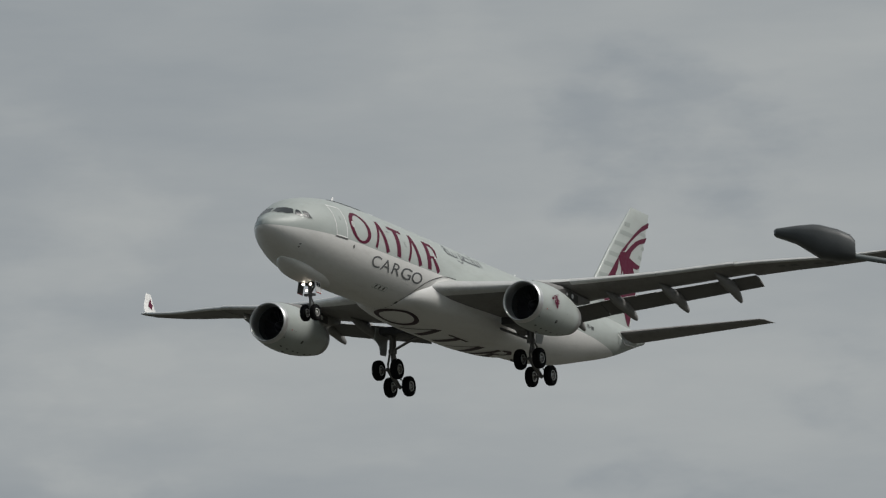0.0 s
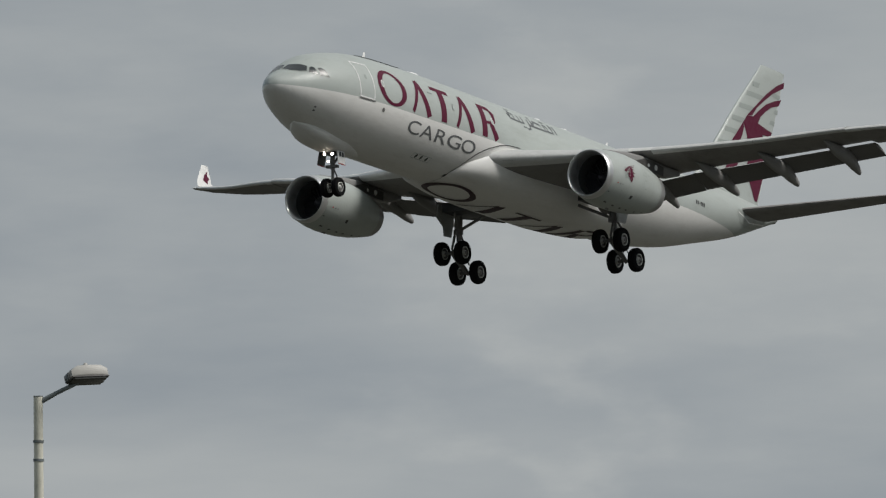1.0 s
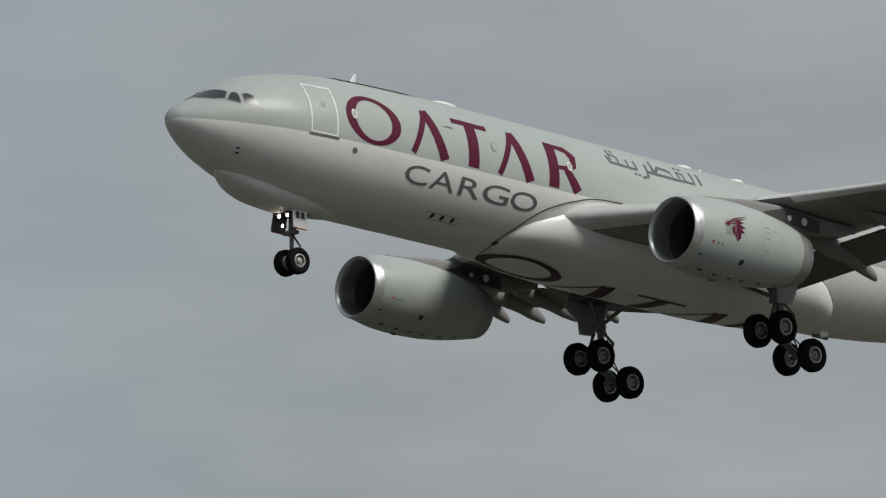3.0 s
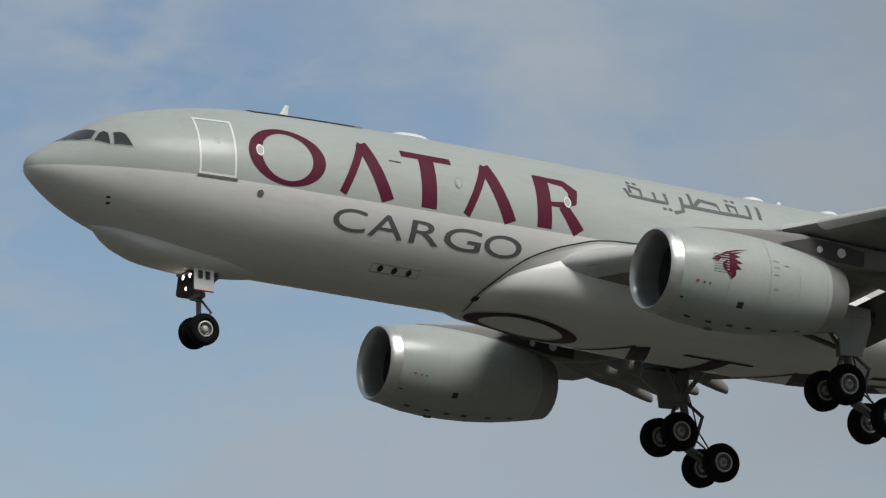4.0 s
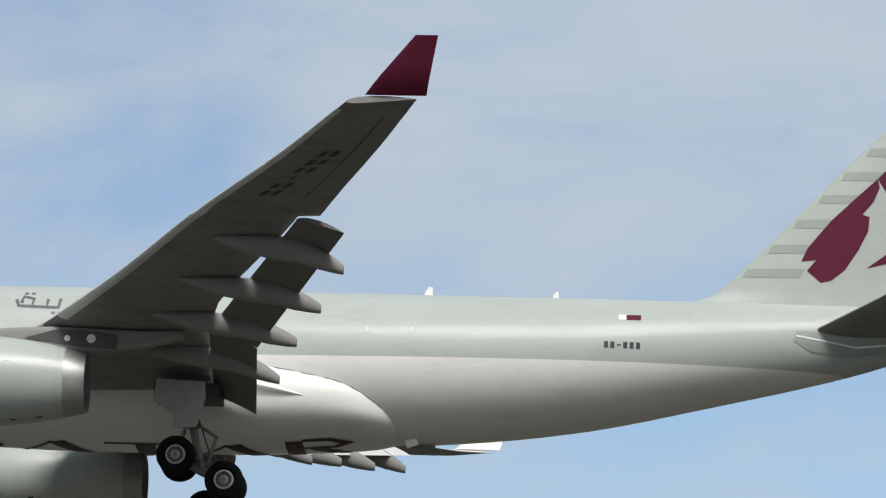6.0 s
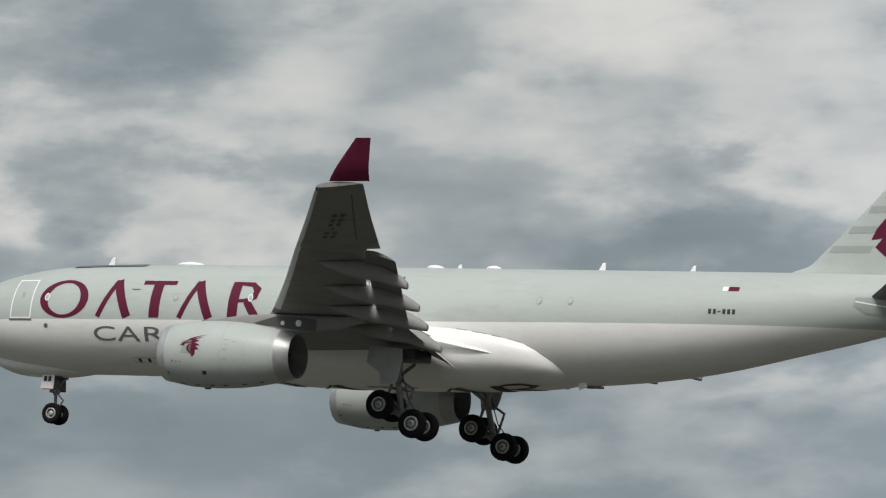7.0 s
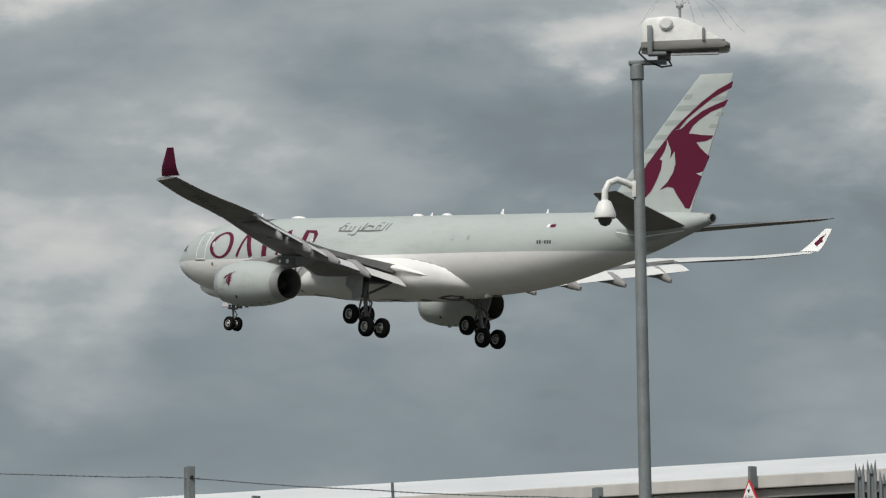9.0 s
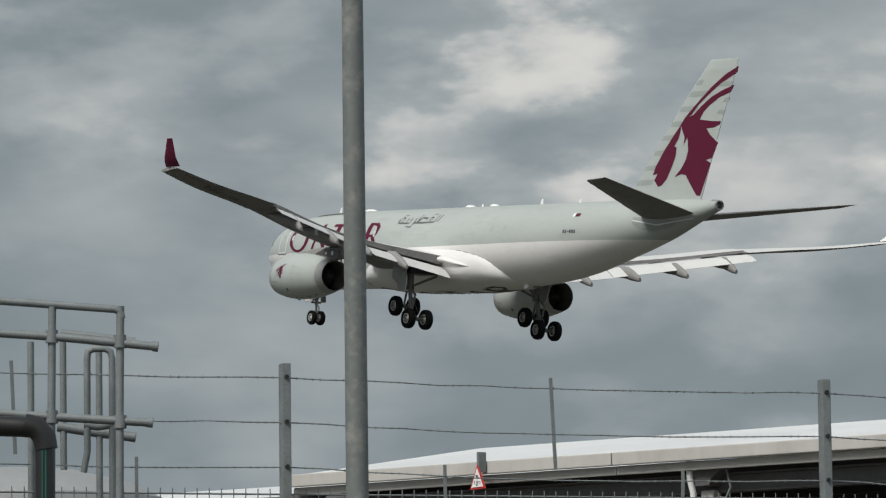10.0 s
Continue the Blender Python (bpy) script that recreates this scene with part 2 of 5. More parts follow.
def glow(name, color, strength):
    m = bpy.data.materials.new(name)
    m.use_nodes = True
    b = m.node_tree.nodes["Principled BSDF"]
    b.inputs["Emission Color"].default_value, b.inputs["Emission Strength"].default_value = (*color, 1), strength
    return m


GREY, WHITE, MAROON = (0.435, 0.468, 0.448), (0.80, 0.79, 0.77), (0.105, 0.012, 0.035)
M_HULL = two_tone("hull paint", GREY, WHITE, -0.43)
M_WHITE = material("white paint", WHITE, 0.4, coat=0.12, vary=0.04, scale=0.9, streak=(0.3, 1, 1), dirt=(0.32, 0.29, 0.25), dirt_amount=0.18)
M_GREY = material("pale green-grey paint", GREY, 0.42, coat=0.15, vary=0.05, scale=0.8, dirt=(0.3, 0.3, 0.27), dirt_amount=0.2)
M_STRIPE = material("grey stripe paint", (0.33, 0.36, 0.34), 0.35, coat=0.3, vary=0.05)
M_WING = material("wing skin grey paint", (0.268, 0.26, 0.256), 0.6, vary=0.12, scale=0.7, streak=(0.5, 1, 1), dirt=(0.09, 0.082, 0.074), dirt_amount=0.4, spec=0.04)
M_SLAT = material("grey slat paint paled by sunlight", (0.60, 0.60, 0.59), 0.4, vary=0.08, scale=1.5, dirt=(0.25, 0.24, 0.22), dirt_amount=0.3)
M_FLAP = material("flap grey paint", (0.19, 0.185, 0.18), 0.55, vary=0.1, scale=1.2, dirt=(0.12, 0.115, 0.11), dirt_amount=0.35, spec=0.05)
M_CANOE = material("grey fairing paint", (0.27, 0.265, 0.26), 0.5, vary=0.08, scale=1.2, dirt=(0.15, 0.14, 0.13), dirt_amount=0.3, spec=0.12)
M_GEARDOOR = material("pale grey gear door paint", (0.36, 0.37, 0.365), 0.5, vary=0.08, scale=2, dirt=(0.15, 0.14, 0.13), dirt_amount=0.3)
# near-white for upward wing and flap faces: sunlight put into the colour
M_SUNTOP = material("sunlit white wing and flap tops", (0.68, 0.68, 0.66), 0.4, vary=0.06, scale=1.2, dirt=(0.35, 0.34, 0.31), dirt_amount=0.3)
M_MAROON = material("maroon paint", MAROON, 0.55, vary=0.08, spec=0.15)
M_BELLYMARK = material("dark maroon belly paint", (0.038, 0.011, 0.02), 0.5, vary=0.1, spec=0.3)
M_TITLE = material("grey title paint", (0.13, 0.135, 0.14), 0.4, vary=0.05)
M_MARK = material("dark marking paint", (0.03, 0.03, 0.032), 0.5, vary=0.1)
M_LINE = material("white outline paint", (0.85, 0.85, 0.84), 0.4, vary=0.03)
M_LIP = material("bare aluminium lip", (0.70, 0.70, 0.70), 0.38, metal=0.8, vary=0.05)
M_STEEL = material("gear steel grey paint", (0.17, 0.165, 0.16), 0.45, metal=0.2, vary=0.12, scale=6, dirt=(0.05, 0.045, 0.04), dirt_amount=0.5, dirt_scale=5)
M_HUB = material("wheel hub alloy", (0.50, 0.50, 0.48), 0.45, metal=0.4, vary=0.1, scale=8)
M_TYRE = material("tyre rubber", (0.009, 0.009, 0.0095), 0.9, vary=0.2, scale=8, spec=0.12)
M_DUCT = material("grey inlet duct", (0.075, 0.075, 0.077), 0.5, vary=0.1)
M_PYLON = material("dark brown-grey pylon panel", (0.07, 0.066, 0.064), 0.5, vary=0.15, scale=2)
M_DARK = material("near-black small parts and recess shade", (0.035, 0.035, 0.038), 0.5, vary=0.15)
M_FAN = material("titanium fan blades", (0.10, 0.10, 0.11), 0.35, metal=0.7, vary=0.2, scale=5)
M_NOZZLE = material("heat-stained nozzle metal", (0.36, 0.36, 0.355), 0.42, metal=0.5, vary=0.12, scale=3)
M_GLASS = material("cockpit glass", (0.045, 0.05, 0.054), 0.22, coat=0.0, vary=0.1)
M_LAMP = glow("landing light", (1.0, 0.86, 0.70), 30)
M_RED = material("red paint", (0.5, 0.03, 0.03), 0.45, vary=0.08)
M_GALV = material("galvanised steel", (0.20, 0.222, 0.225), 0.6, metal=0.2, vary=0.22, scale=7, bump=0.1, dirt=(0.16, 0.15, 0.13), dirt_amount=0.45, dirt_scale=4)
M_POLE = material("weathered cream pole paint", (0.72, 0.70, 0.60), 0.5, vary=0.1, scale=4, dirt=(0.3, 0.28, 0.22), dirt_amount=0.35, dirt_scale=3)
M_LAMPBODY = material("off-white lamp housing", (0.76, 0.755, 0.73), 0.4, vary=0.06, scale=5, dirt=(0.4, 0.38, 0.32), dirt_amount=0.3, dirt_scale=6)
M_STREETHEAD = material("weathered beige lamp head", (0.50, 0.485, 0.455), 0.5, vary=0.08, scale=5, dirt=(0.2, 0.19, 0.16), dirt_amount=0.4)
M_LENS = material("smoked lamp lens", (0.06, 0.06, 0.055), 0.12, vary=0.1)
M_SIGNBACK = material("grey sign back", (0.30, 0.33, 0.33), 0.4, metal=0.35, vary=0.1, scale=5, dirt=(0.15, 0.15, 0.14), dirt_amount=0.3)
M_LAMPDARK = material("dark grey lamp housing", (0.07, 0.075, 0.078), 0.5, vary=0.12, scale=5)
M_RIM = material("grey floodlight tray", (0.26, 0.255, 0.24), 0.45, vary=0.1, scale=6, dirt=(0.12, 0.11, 0.09), dirt_amount=0.4)
M_BLACK = material("black plastic", (0.02, 0.02, 0.02), 0.35, vary=0.1)
M_GREEN = material("green pipe strap", (0.01, 0.12, 0.09), 0.5, vary=0.1)
M_ROOF = material("white roof sheet", (0.74, 0.745, 0.745), 0.4, vary=0.04, scale=0.5, dirt=(0.5, 0.5, 0.47), dirt_amount=0.25)
M_FASCIA = material("cream fascia panel", (0.50, 0.48, 0.45), 0.5, vary=0.08, scale=0.8, streak=(1, 1, 0.3), dirt=(0.28, 0.26, 0.23), dirt_amount=0.5)
M_GIRDER = material("brown-grey steel girder", (0.13, 0.124, 0.125), 0.6, vary=0.14, scale=1.5, dirt=(0.06, 0.055, 0.05), dirt_amount=0.4)
M_TANK = material("grey tank coating", (0.29, 0.30, 0.30), 0.5, vary=0.08, scale=1.5, dirt=(0.2, 0.2, 0.19), dirt_amount=0.4)
M_COLUMN = material("mottled hot-dip galvanised tube", (0.165, 0.18, 0.175), 0.62, metal=0.15, vary=0.14, scale=2.2, bump=0.05, bump_scale=30, dirt=(0.34, 0.33, 0.30), dirt_amount=0.75, dirt_scale=8)
# deep shade under the deck roof, put into the colour of its inner faces
M_DECKSHADE = material("near-black deck shade", (0.016, 0.016, 0.017), 0.7, vary=0.2)
M_CONCRETE = material("deck concrete", (0.12, 0.115, 0.11), 0.8, vary=0.15)
M_GRASS = material("rough verge", (0.058, 0.056, 0.044), 0.95, vary=0.4, scale=0.6, bump=0.6, bump_scale=8, dirt=(0.045, 0.055, 0.035), dirt_amount=0.6, dirt_scale=0.15)
from mathutils.geometry import tessellate_polygon


# ---------------------------------------------------------------- mesh helpers


def part(name, bm, mat, parent=None, label="", smooth=True):
    """One mesh object under a thing or a part. mat: a material or a list of them."""
    me = bpy.data.meshes.new(name)
    bmesh.ops.recalc_face_normals(bm, faces=bm.faces)
    if smooth:
        for f in bm.faces:
            f.smooth = True
        for e in bm.edges:
            if len(e.link_faces) == 2 and e.calc_face_angle(0) > radians(38):
                e.smooth = False
    bm.to_mesh(me)
    bm.free()
    for m in (mat if isinstance(mat, (list, tuple)) else [mat]):
        me.materials.append(m)
    ob = new(name, me)
    if parent:
        ob.parent = parent
    if label:
        tagged(ob, label)
    return ob


def loft(rings, cap=True, closed=True, bm=None, mi=0):
    bm = bm or bmesh.new()
    rows = [[bm.verts.new(p) for p in r] for r in rings]
    for a, b in zip(rows, rows[1:]):
        m = len(a)
        for i in range(m if closed else m - 1):
            f = bm.faces.new((a[i], a[(i + 1) % m], b[(i + 1) % m], b[i]))
            f.material_index = mi
    if cap:
        for r in (rows[0], rows[-1]):
            bm.faces.new(r).material_index = mi
    return bm


def circle(c, u, v, ru, rv=None, n=16):
    rv = ru if rv is None else rv
    c, u, v = Vector(c), Vector(u), Vector(v)
    return [c + u * (ru * math.cos(2 * math.pi * i / n)) + v * (rv * math.sin(2 * math.pi * i / n)) for i in range(n)]


def tube(points, radius, n=12, bm=None, mi=0):
    """A round bar along a polyline; radius: one, or one per point."""
    pts = [Vector(p) for p in points]
    rad = radius if isinstance(radius, (list, tuple)) else [radius] * len(pts)
    rings, up = [], None
    for i, p in enumerate(pts):
        d = (pts[min(i + 1, len(pts) - 1)] - pts[max(i - 1, 0)]).normalized()
        if up is None:
            up = Vector((0, 0, 1)) if abs(d.z) < 0.9 else Vector((1, 0, 0))
        u = d.cross(up).normalized()
        up = u.cross(d).normalized()
        rings.append(circle(p, u, up, rad[i], n=n))
    return loft(rings, bm=bm, mi=mi)


def box(center, size, bm=None, rot=None, bevel=0.0, mi=0):
    own = bmesh.new()
    bmesh.ops.create_cube(own, size=1)
    bmesh.ops.scale(own, vec=size, verts=own.verts)
    if bevel:
        bmesh.ops.bevel(own, geom=own.edges[:], offset=bevel, segments=2, affect="EDGES", profile=0.6)
    m = Matrix.Translation(center) @ (rot.to_4x4() if rot else Matrix())
    bmesh.ops.transform(own, matrix=m, verts=own.verts)
    for f in own.faces:
        f.material_index = mi
    if bm is None:
        return own
    return join(bm, own)


def join(bm, own):
    me = bpy.data.meshes.new("temporary")
    own.to_mesh(me)
    own.free()
    bm.from_mesh(me)
    bpy.data.meshes.remove(me)
    return bm


def revolve(profile, origin, axis="x", n=48, bm=None, mi=0, cap=False):
    """profile: (along, radius) pairs turned round the axis through origin."""
    o = Vector(origin)
    ax = {"x": (Vector((1, 0, 0)), Vector((0, 1, 0)), Vector((0, 0, 1))), "y": (Vector((0, 1, 0)), Vector((0, 0, 1)), Vector((1, 0, 0))), "z": (Vector((0, 0, 1)), Vector((1, 0, 0)), Vector((0, 1, 0)))}[axis]
    return loft([circle(o + ax[0] * a, ax[1], ax[2], max(r, 1e-4), n=n) for a, r in profile], cap=cap, bm=bm, mi=mi)


def curve1(xs, ys):
    """A smooth monotone curve through the knots."""
    xs, ys = np.array(xs, float), np.array(ys, float)
    h = np.diff(xs)
    d = np.diff(ys) / h
    m = np.zeros(len(xs))
    for i in range(1, len(xs) - 1):
        if d[i - 1] * d[i] > 0:
            w1, w2 = 2 * h[i] + h[i - 1], h[i] + 2 * h[i - 1]
            m[i] = (w1 + w2) / (w1 / d[i - 1] + w2 / d[i])
    m[0], m[-1] = d[0], d[-1]

    def at(x):
        x = min(max(x, xs[0]), xs[-1])
        i = min(int(np.searchsorted(xs, x, side="right")) - 1, len(h) - 1)
        t = (x - xs[i]) / h[i]
        return float((1 + 2 * t) * (1 - t) ** 2 * ys[i] + t * (1 - t) ** 2 * h[i] * m[i] + t * t * (3 - 2 * t) * ys[i + 1] + t * t * (t - 1) * h[i] * m[i + 1])
    return at


# ---------------------------------------------------------------- airplane: its own space has x aft of the nose, y to starboard, z up
airplane = tagged(new("cargo_airplane"), "pale grey and white twin-engine cargo jet, landing gear lowered", "airplane")

NX = [0.0, 0.12, 0.5, 1.0, 1.5, 2.0, 3.0, 4.0, 5.0, 6.5, 8.0]
TOP = curve1(NX + [11, 14, 44, 50, 54, 57.5], [-0.40, -0.10, 0.22, 0.54, 0.86, 1.22, 1.76, 2.07, 2.30, 2.54, 2.67, 2.77, 2.82, 2.82, 2.80, 2.74, 2.62])
BOT = curve1(NX + [35.6, 38.6, 41.9, 47.2, 51.8, 55.5, 57.5], [-0.40, -0.66, -0.97, -1.29, -1.56, -1.79, -2.14, -2.42, -2.61, -2.77, -2.82, -2.82, -2.62, -2.20, -1.05, 0.08, 1.28, 1.94])
WID = curve1(NX + [35.6, 41.5, 46.5, 51.5, 55.5, 57.5], [0.0, 0.32, 0.72, 1.10, 1.41, 1.67, 2.08, 2.39, 2.61, 2.77, 2.82, 2.82, 2.62, 2.12, 1.38, 0.68, 0.36])


def hull(x, a, off=0.0):
    """The hull's skin at station x, a degrees round from the top towards port."""
    zt, zb, w = TOP(x), BOT(x), WID(x)
    return Vector((x, -(w + off) * math.sin(radians(a)), (zt + zb) / 2 + ((zt - zb) / 2 + off) * math.cos(radians(a))))


def hull_side(x, z, side=-1, off=0.012):
    zt, zb, w = TOP(x), BOT(x), WID(x)
    q = max(-1, min(1, (z - (zt + zb) / 2) / ((zt - zb) / 2)))
    y = w * math.sqrt(1 - q * q)
    k = off / max(0.2, math.hypot(y, q * w))
    return Vector((x, side * y * (1 + k), (zt + zb) / 2 + (z - (zt + zb) / 2) * (1 + k)))


def fuselage():
    xs = [0.0, 0.02, 0.06, 0.12, 0.2, 0.32] + [0.5 + 0.25 * i for i in range(30)] + [8 + i for i in range(29)] + [36.5 + 0.74 * i for i in range(28)] + [57.0, 57.5]
    bm = loft([[hull(x, 360 * i / 80) if x > 0 else Vector((0, 0.002 * math.sin(i), -0.40 + 0.002 * math.cos(i))) for i in range(80)] for x in xs], cap=False)
    return part("fuselage", bm, M_HULL, airplane, "pale grey over white painted metal hull")


body = fuselage()


def decal(name, outlines, put, mat, parent, step=0.25, label=""):
    """Painted shapes: flat outlines cut on a grid and laid on a skin by put(a, b)."""
    bm = bmesh.new()
    for o in outlines:
        own = bmesh.new()
        vs = [own.verts.new((a, b, 0)) for a, b in o]
        for tri in tessellate_polygon([[Vector((a, b, 0)) for a, b in o]]):
            if len(set(tri)) == 3:
                own.faces.new([vs[i] for i in tri])
        for ax in (0, 1):
            lo, hi = min(p[ax] for p in o), max(p[ax] for p in o)
            k = int((hi - lo) / step)
            for i in range(1, k + 1):
                co, no = [0, 0, 0], [0, 0, 0]
                co[ax], no[ax] = lo + (hi - lo) * i / (k + 1), 1
                bmesh.ops.bisect_plane(own, geom=own.verts[:] + own.edges[:] + own.faces[:], plane_co=co, plane_no=no)
        join(bm, own)
    for v in bm.verts:
        v.co = put(v.co.x, v.co.y)
    return part(name, bm, mat, parent, label)


def stroke(points, width):
    """Outline of a line of that width (one, or one per point)."""
    p = [Vector((*q, 0)) for q in points]
    w = width if isinstance(width, (list, tuple)) else [width] * len(p)
    left, right = [], []
    for i, q in enumerate(p):
        d = (p[min(i + 1, len(p) - 1)] - p[max(i - 1, 0)]).normalized()
        s = Vector((-d.y, d.x, 0)) * (w[i] / 2)
        left.append((q + s)[:2]), right.append((q - s)[:2])
    return left + right[::-1]


def ring_shape(cx, cz, ra, rb, wa, wb, n=28):
    """An oval ring in two halves, thicker at the sides."""
    out = []
    for h in (0, 1):
        o = [(cx + ra * math.cos(math.pi * (h + i / n)), cz + rb * math.sin(math.pi * (h + i / n))) for i in range(n + 1)]
        q = [(cx + (ra - wa) * math.cos(math.pi * (h + i / n)), cz + (rb - wb) * math.sin(math.pi * (h + i / n))) for i in range(n + 1)]
        out.append(o + q[::-1])
    return out


def word_outlines(text, x0, z0, width, height):
    """Outlines of a word from the built-in font as filled triangles, fitted into a box."""
    cu = bpy.data.curves.new("word", "FONT")
    cu.body, cu.resolution_u = text, 6
    ob = bpy.data.objects.new("word", cu)
    scene.collection.objects.link(ob)
    me = ob.evaluated_get(bpy.context.evaluated_depsgraph_get()).to_mesh()
    vs = [v.co.copy() for v in me.vertices]
    lx, hx = min(v.x for v in vs), max(v.x for v in vs)
    lz, hz = min(v.y for v in vs), max(v.y for v in vs)
    tris = [[(x0 + (vs[i].x - lx) / (hx - lx) * width, z0 + (vs[i].y - lz) / (hz - lz) * height) for i in p.vertices] for p in me.polygons]
    bpy.data.objects.remove(ob)
    bpy.data.curves.remove(cu)
    return tris


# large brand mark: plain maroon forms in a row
SIDES = (("port", -1), ("starboard", 1))
TITLE_FORMS = ring_shape(8.1, 0.70, 1.39, 1.0, 0.46, 0.17)
for xc in (10.98, 15.6):
    TITLE_FORMS += [stroke([(xc - 0.85, -0.2), (xc, 1.7)], 0.27), stroke([(xc + 0.82, -0.2), (xc - 0.02, 1.7)], 0.46)]
TITLE_FORMS += [[(13.05, -0.2), (13.62, -0.2), (13.62, 1.5), (13.05, 1.5)], [(12.42, 1.5), (14.3, 1.5), (14.3, 1.72), (12.42, 1.72)]]
TITLE_FORMS += [[(17.45, -0.17), (18.0, -0.17), (18.0, 1.72), (17.45, 1.72)], stroke([(18.0, 1.62), (18.6, 1.58), (18.92, 1.3), (18.85, 0.95), (18.5, 0.75), (18.0, 0.72)], [0.18, 0.26, 0.4, 0.36, 0.22, 0.16]), stroke([(18.45, 0.7), (19.05, -0.14)], [0.38, 0.46])]
decal("title", TITLE_FORMS, lambda a, b: hull_side(a, b), M_MAROON, airplane, label="large maroon title shapes")
# smaller second-language mark as plain grey forms
ARABIC = [stroke([(21.15, 1.9), (21.25, 1.62), (21.75, 1.6), (21.8, 1.95), (21.4, 2.05), (21.35, 1.75)], 0.13), stroke([(21.75, 1.6), (22.3, 1.58), (22.32, 1.95)], 0.13), stroke([(22.3, 1.58), (22.75, 1.58), (22.78, 1.98)], 0.13), stroke([(22.95, 1.25), (23.3, 1.35), (23.42, 1.95)], 0.13), stroke([(23.4, 1.6), (24.9, 1.58), (24.85, 1.9), (24.2, 1.98), (23.8, 1.62)], 0.14), stroke([(23.75, 1.62), (23.85, 2.2)], 0.13), stroke([(24.9, 1.58), (25.6, 1.6), (25.62, 1.95), (25.3, 2.0), (25.3, 1.7)], 0.13), stroke([(25.6, 1.6), (26.1, 1.6), (26.2, 2.15)], 0.13), stroke([(26.5, 1.6), (26.6, 2.15)], 0.13)]
ARABIC += [[(x, z), (x + 0.14, z), (x + 0.14, z + 0.1), (x, z + 0.1)] for x, z in ((21.4, 2.15), (21.65, 2.15), (22.5, 1.28), (22.72, 1.28), (25.35, 2.15), (25.6, 2.15))]
decal("title", ARABIC, lambda a, b: hull_side(a, b), M_TITLE, airplane, label="grey script-like title shapes")
for ch, xa, xb in (("C", 9.92, 11.14), ("A", 11.26, 12.56), ("R", 12.80, 13.92), ("G", 14.06, 15.46), ("O", 15.58, 16.99)):
    decal("letter", word_outlines(ch, xa, -1.36, xb - xa, 0.70), lambda a, b: hull_side(a, b), M_TITLE, airplane, label="dark grey letter")
# registration and flag
for i in range(6):
    xa, h = 42.95 + 0.235 * i, 0.03 if i == 2 else 0.12
    decal("registration_mark", [[(xa, 0.62 - h), (xa + 0.15, 0.62 - h), (xa + 0.15, 0.62 + h), (xa, 0.62 + h)]], hull_side, M_MARK, airplane)
decal("flag", [[(43.45, 1.64), (43.72, 1.64), (43.77, 1.7), (43.72, 1.78), (43.77, 1.86), (43.45, 1.86)]], hull_side, M_LINE, airplane)
decal("flag", [[(43.72, 1.64), (44.28, 1.64), (44.28, 1.86), (43.77, 1.86), (43.72, 1.78), (43.77, 1.7)]], hull_side, M_MAROON, airplane)


def outline(x0, z0, x1, z1, w):
    return [[(x0, z0), (x1, z0), (x1, z0 + w), (x0, z0 + w)], [(x0, z1 - w), (x1, z1 - w), (x1, z1), (x0, z1)], [(x0, z0 + w), (x0 + w, z0 + w), (x0 + w, z1 - w), (x0, z1 - w)], [(x1 - w, z0 + w), (x1, z0 + w), (x1, z1 - w), (x1 - w, z1 - w)]]


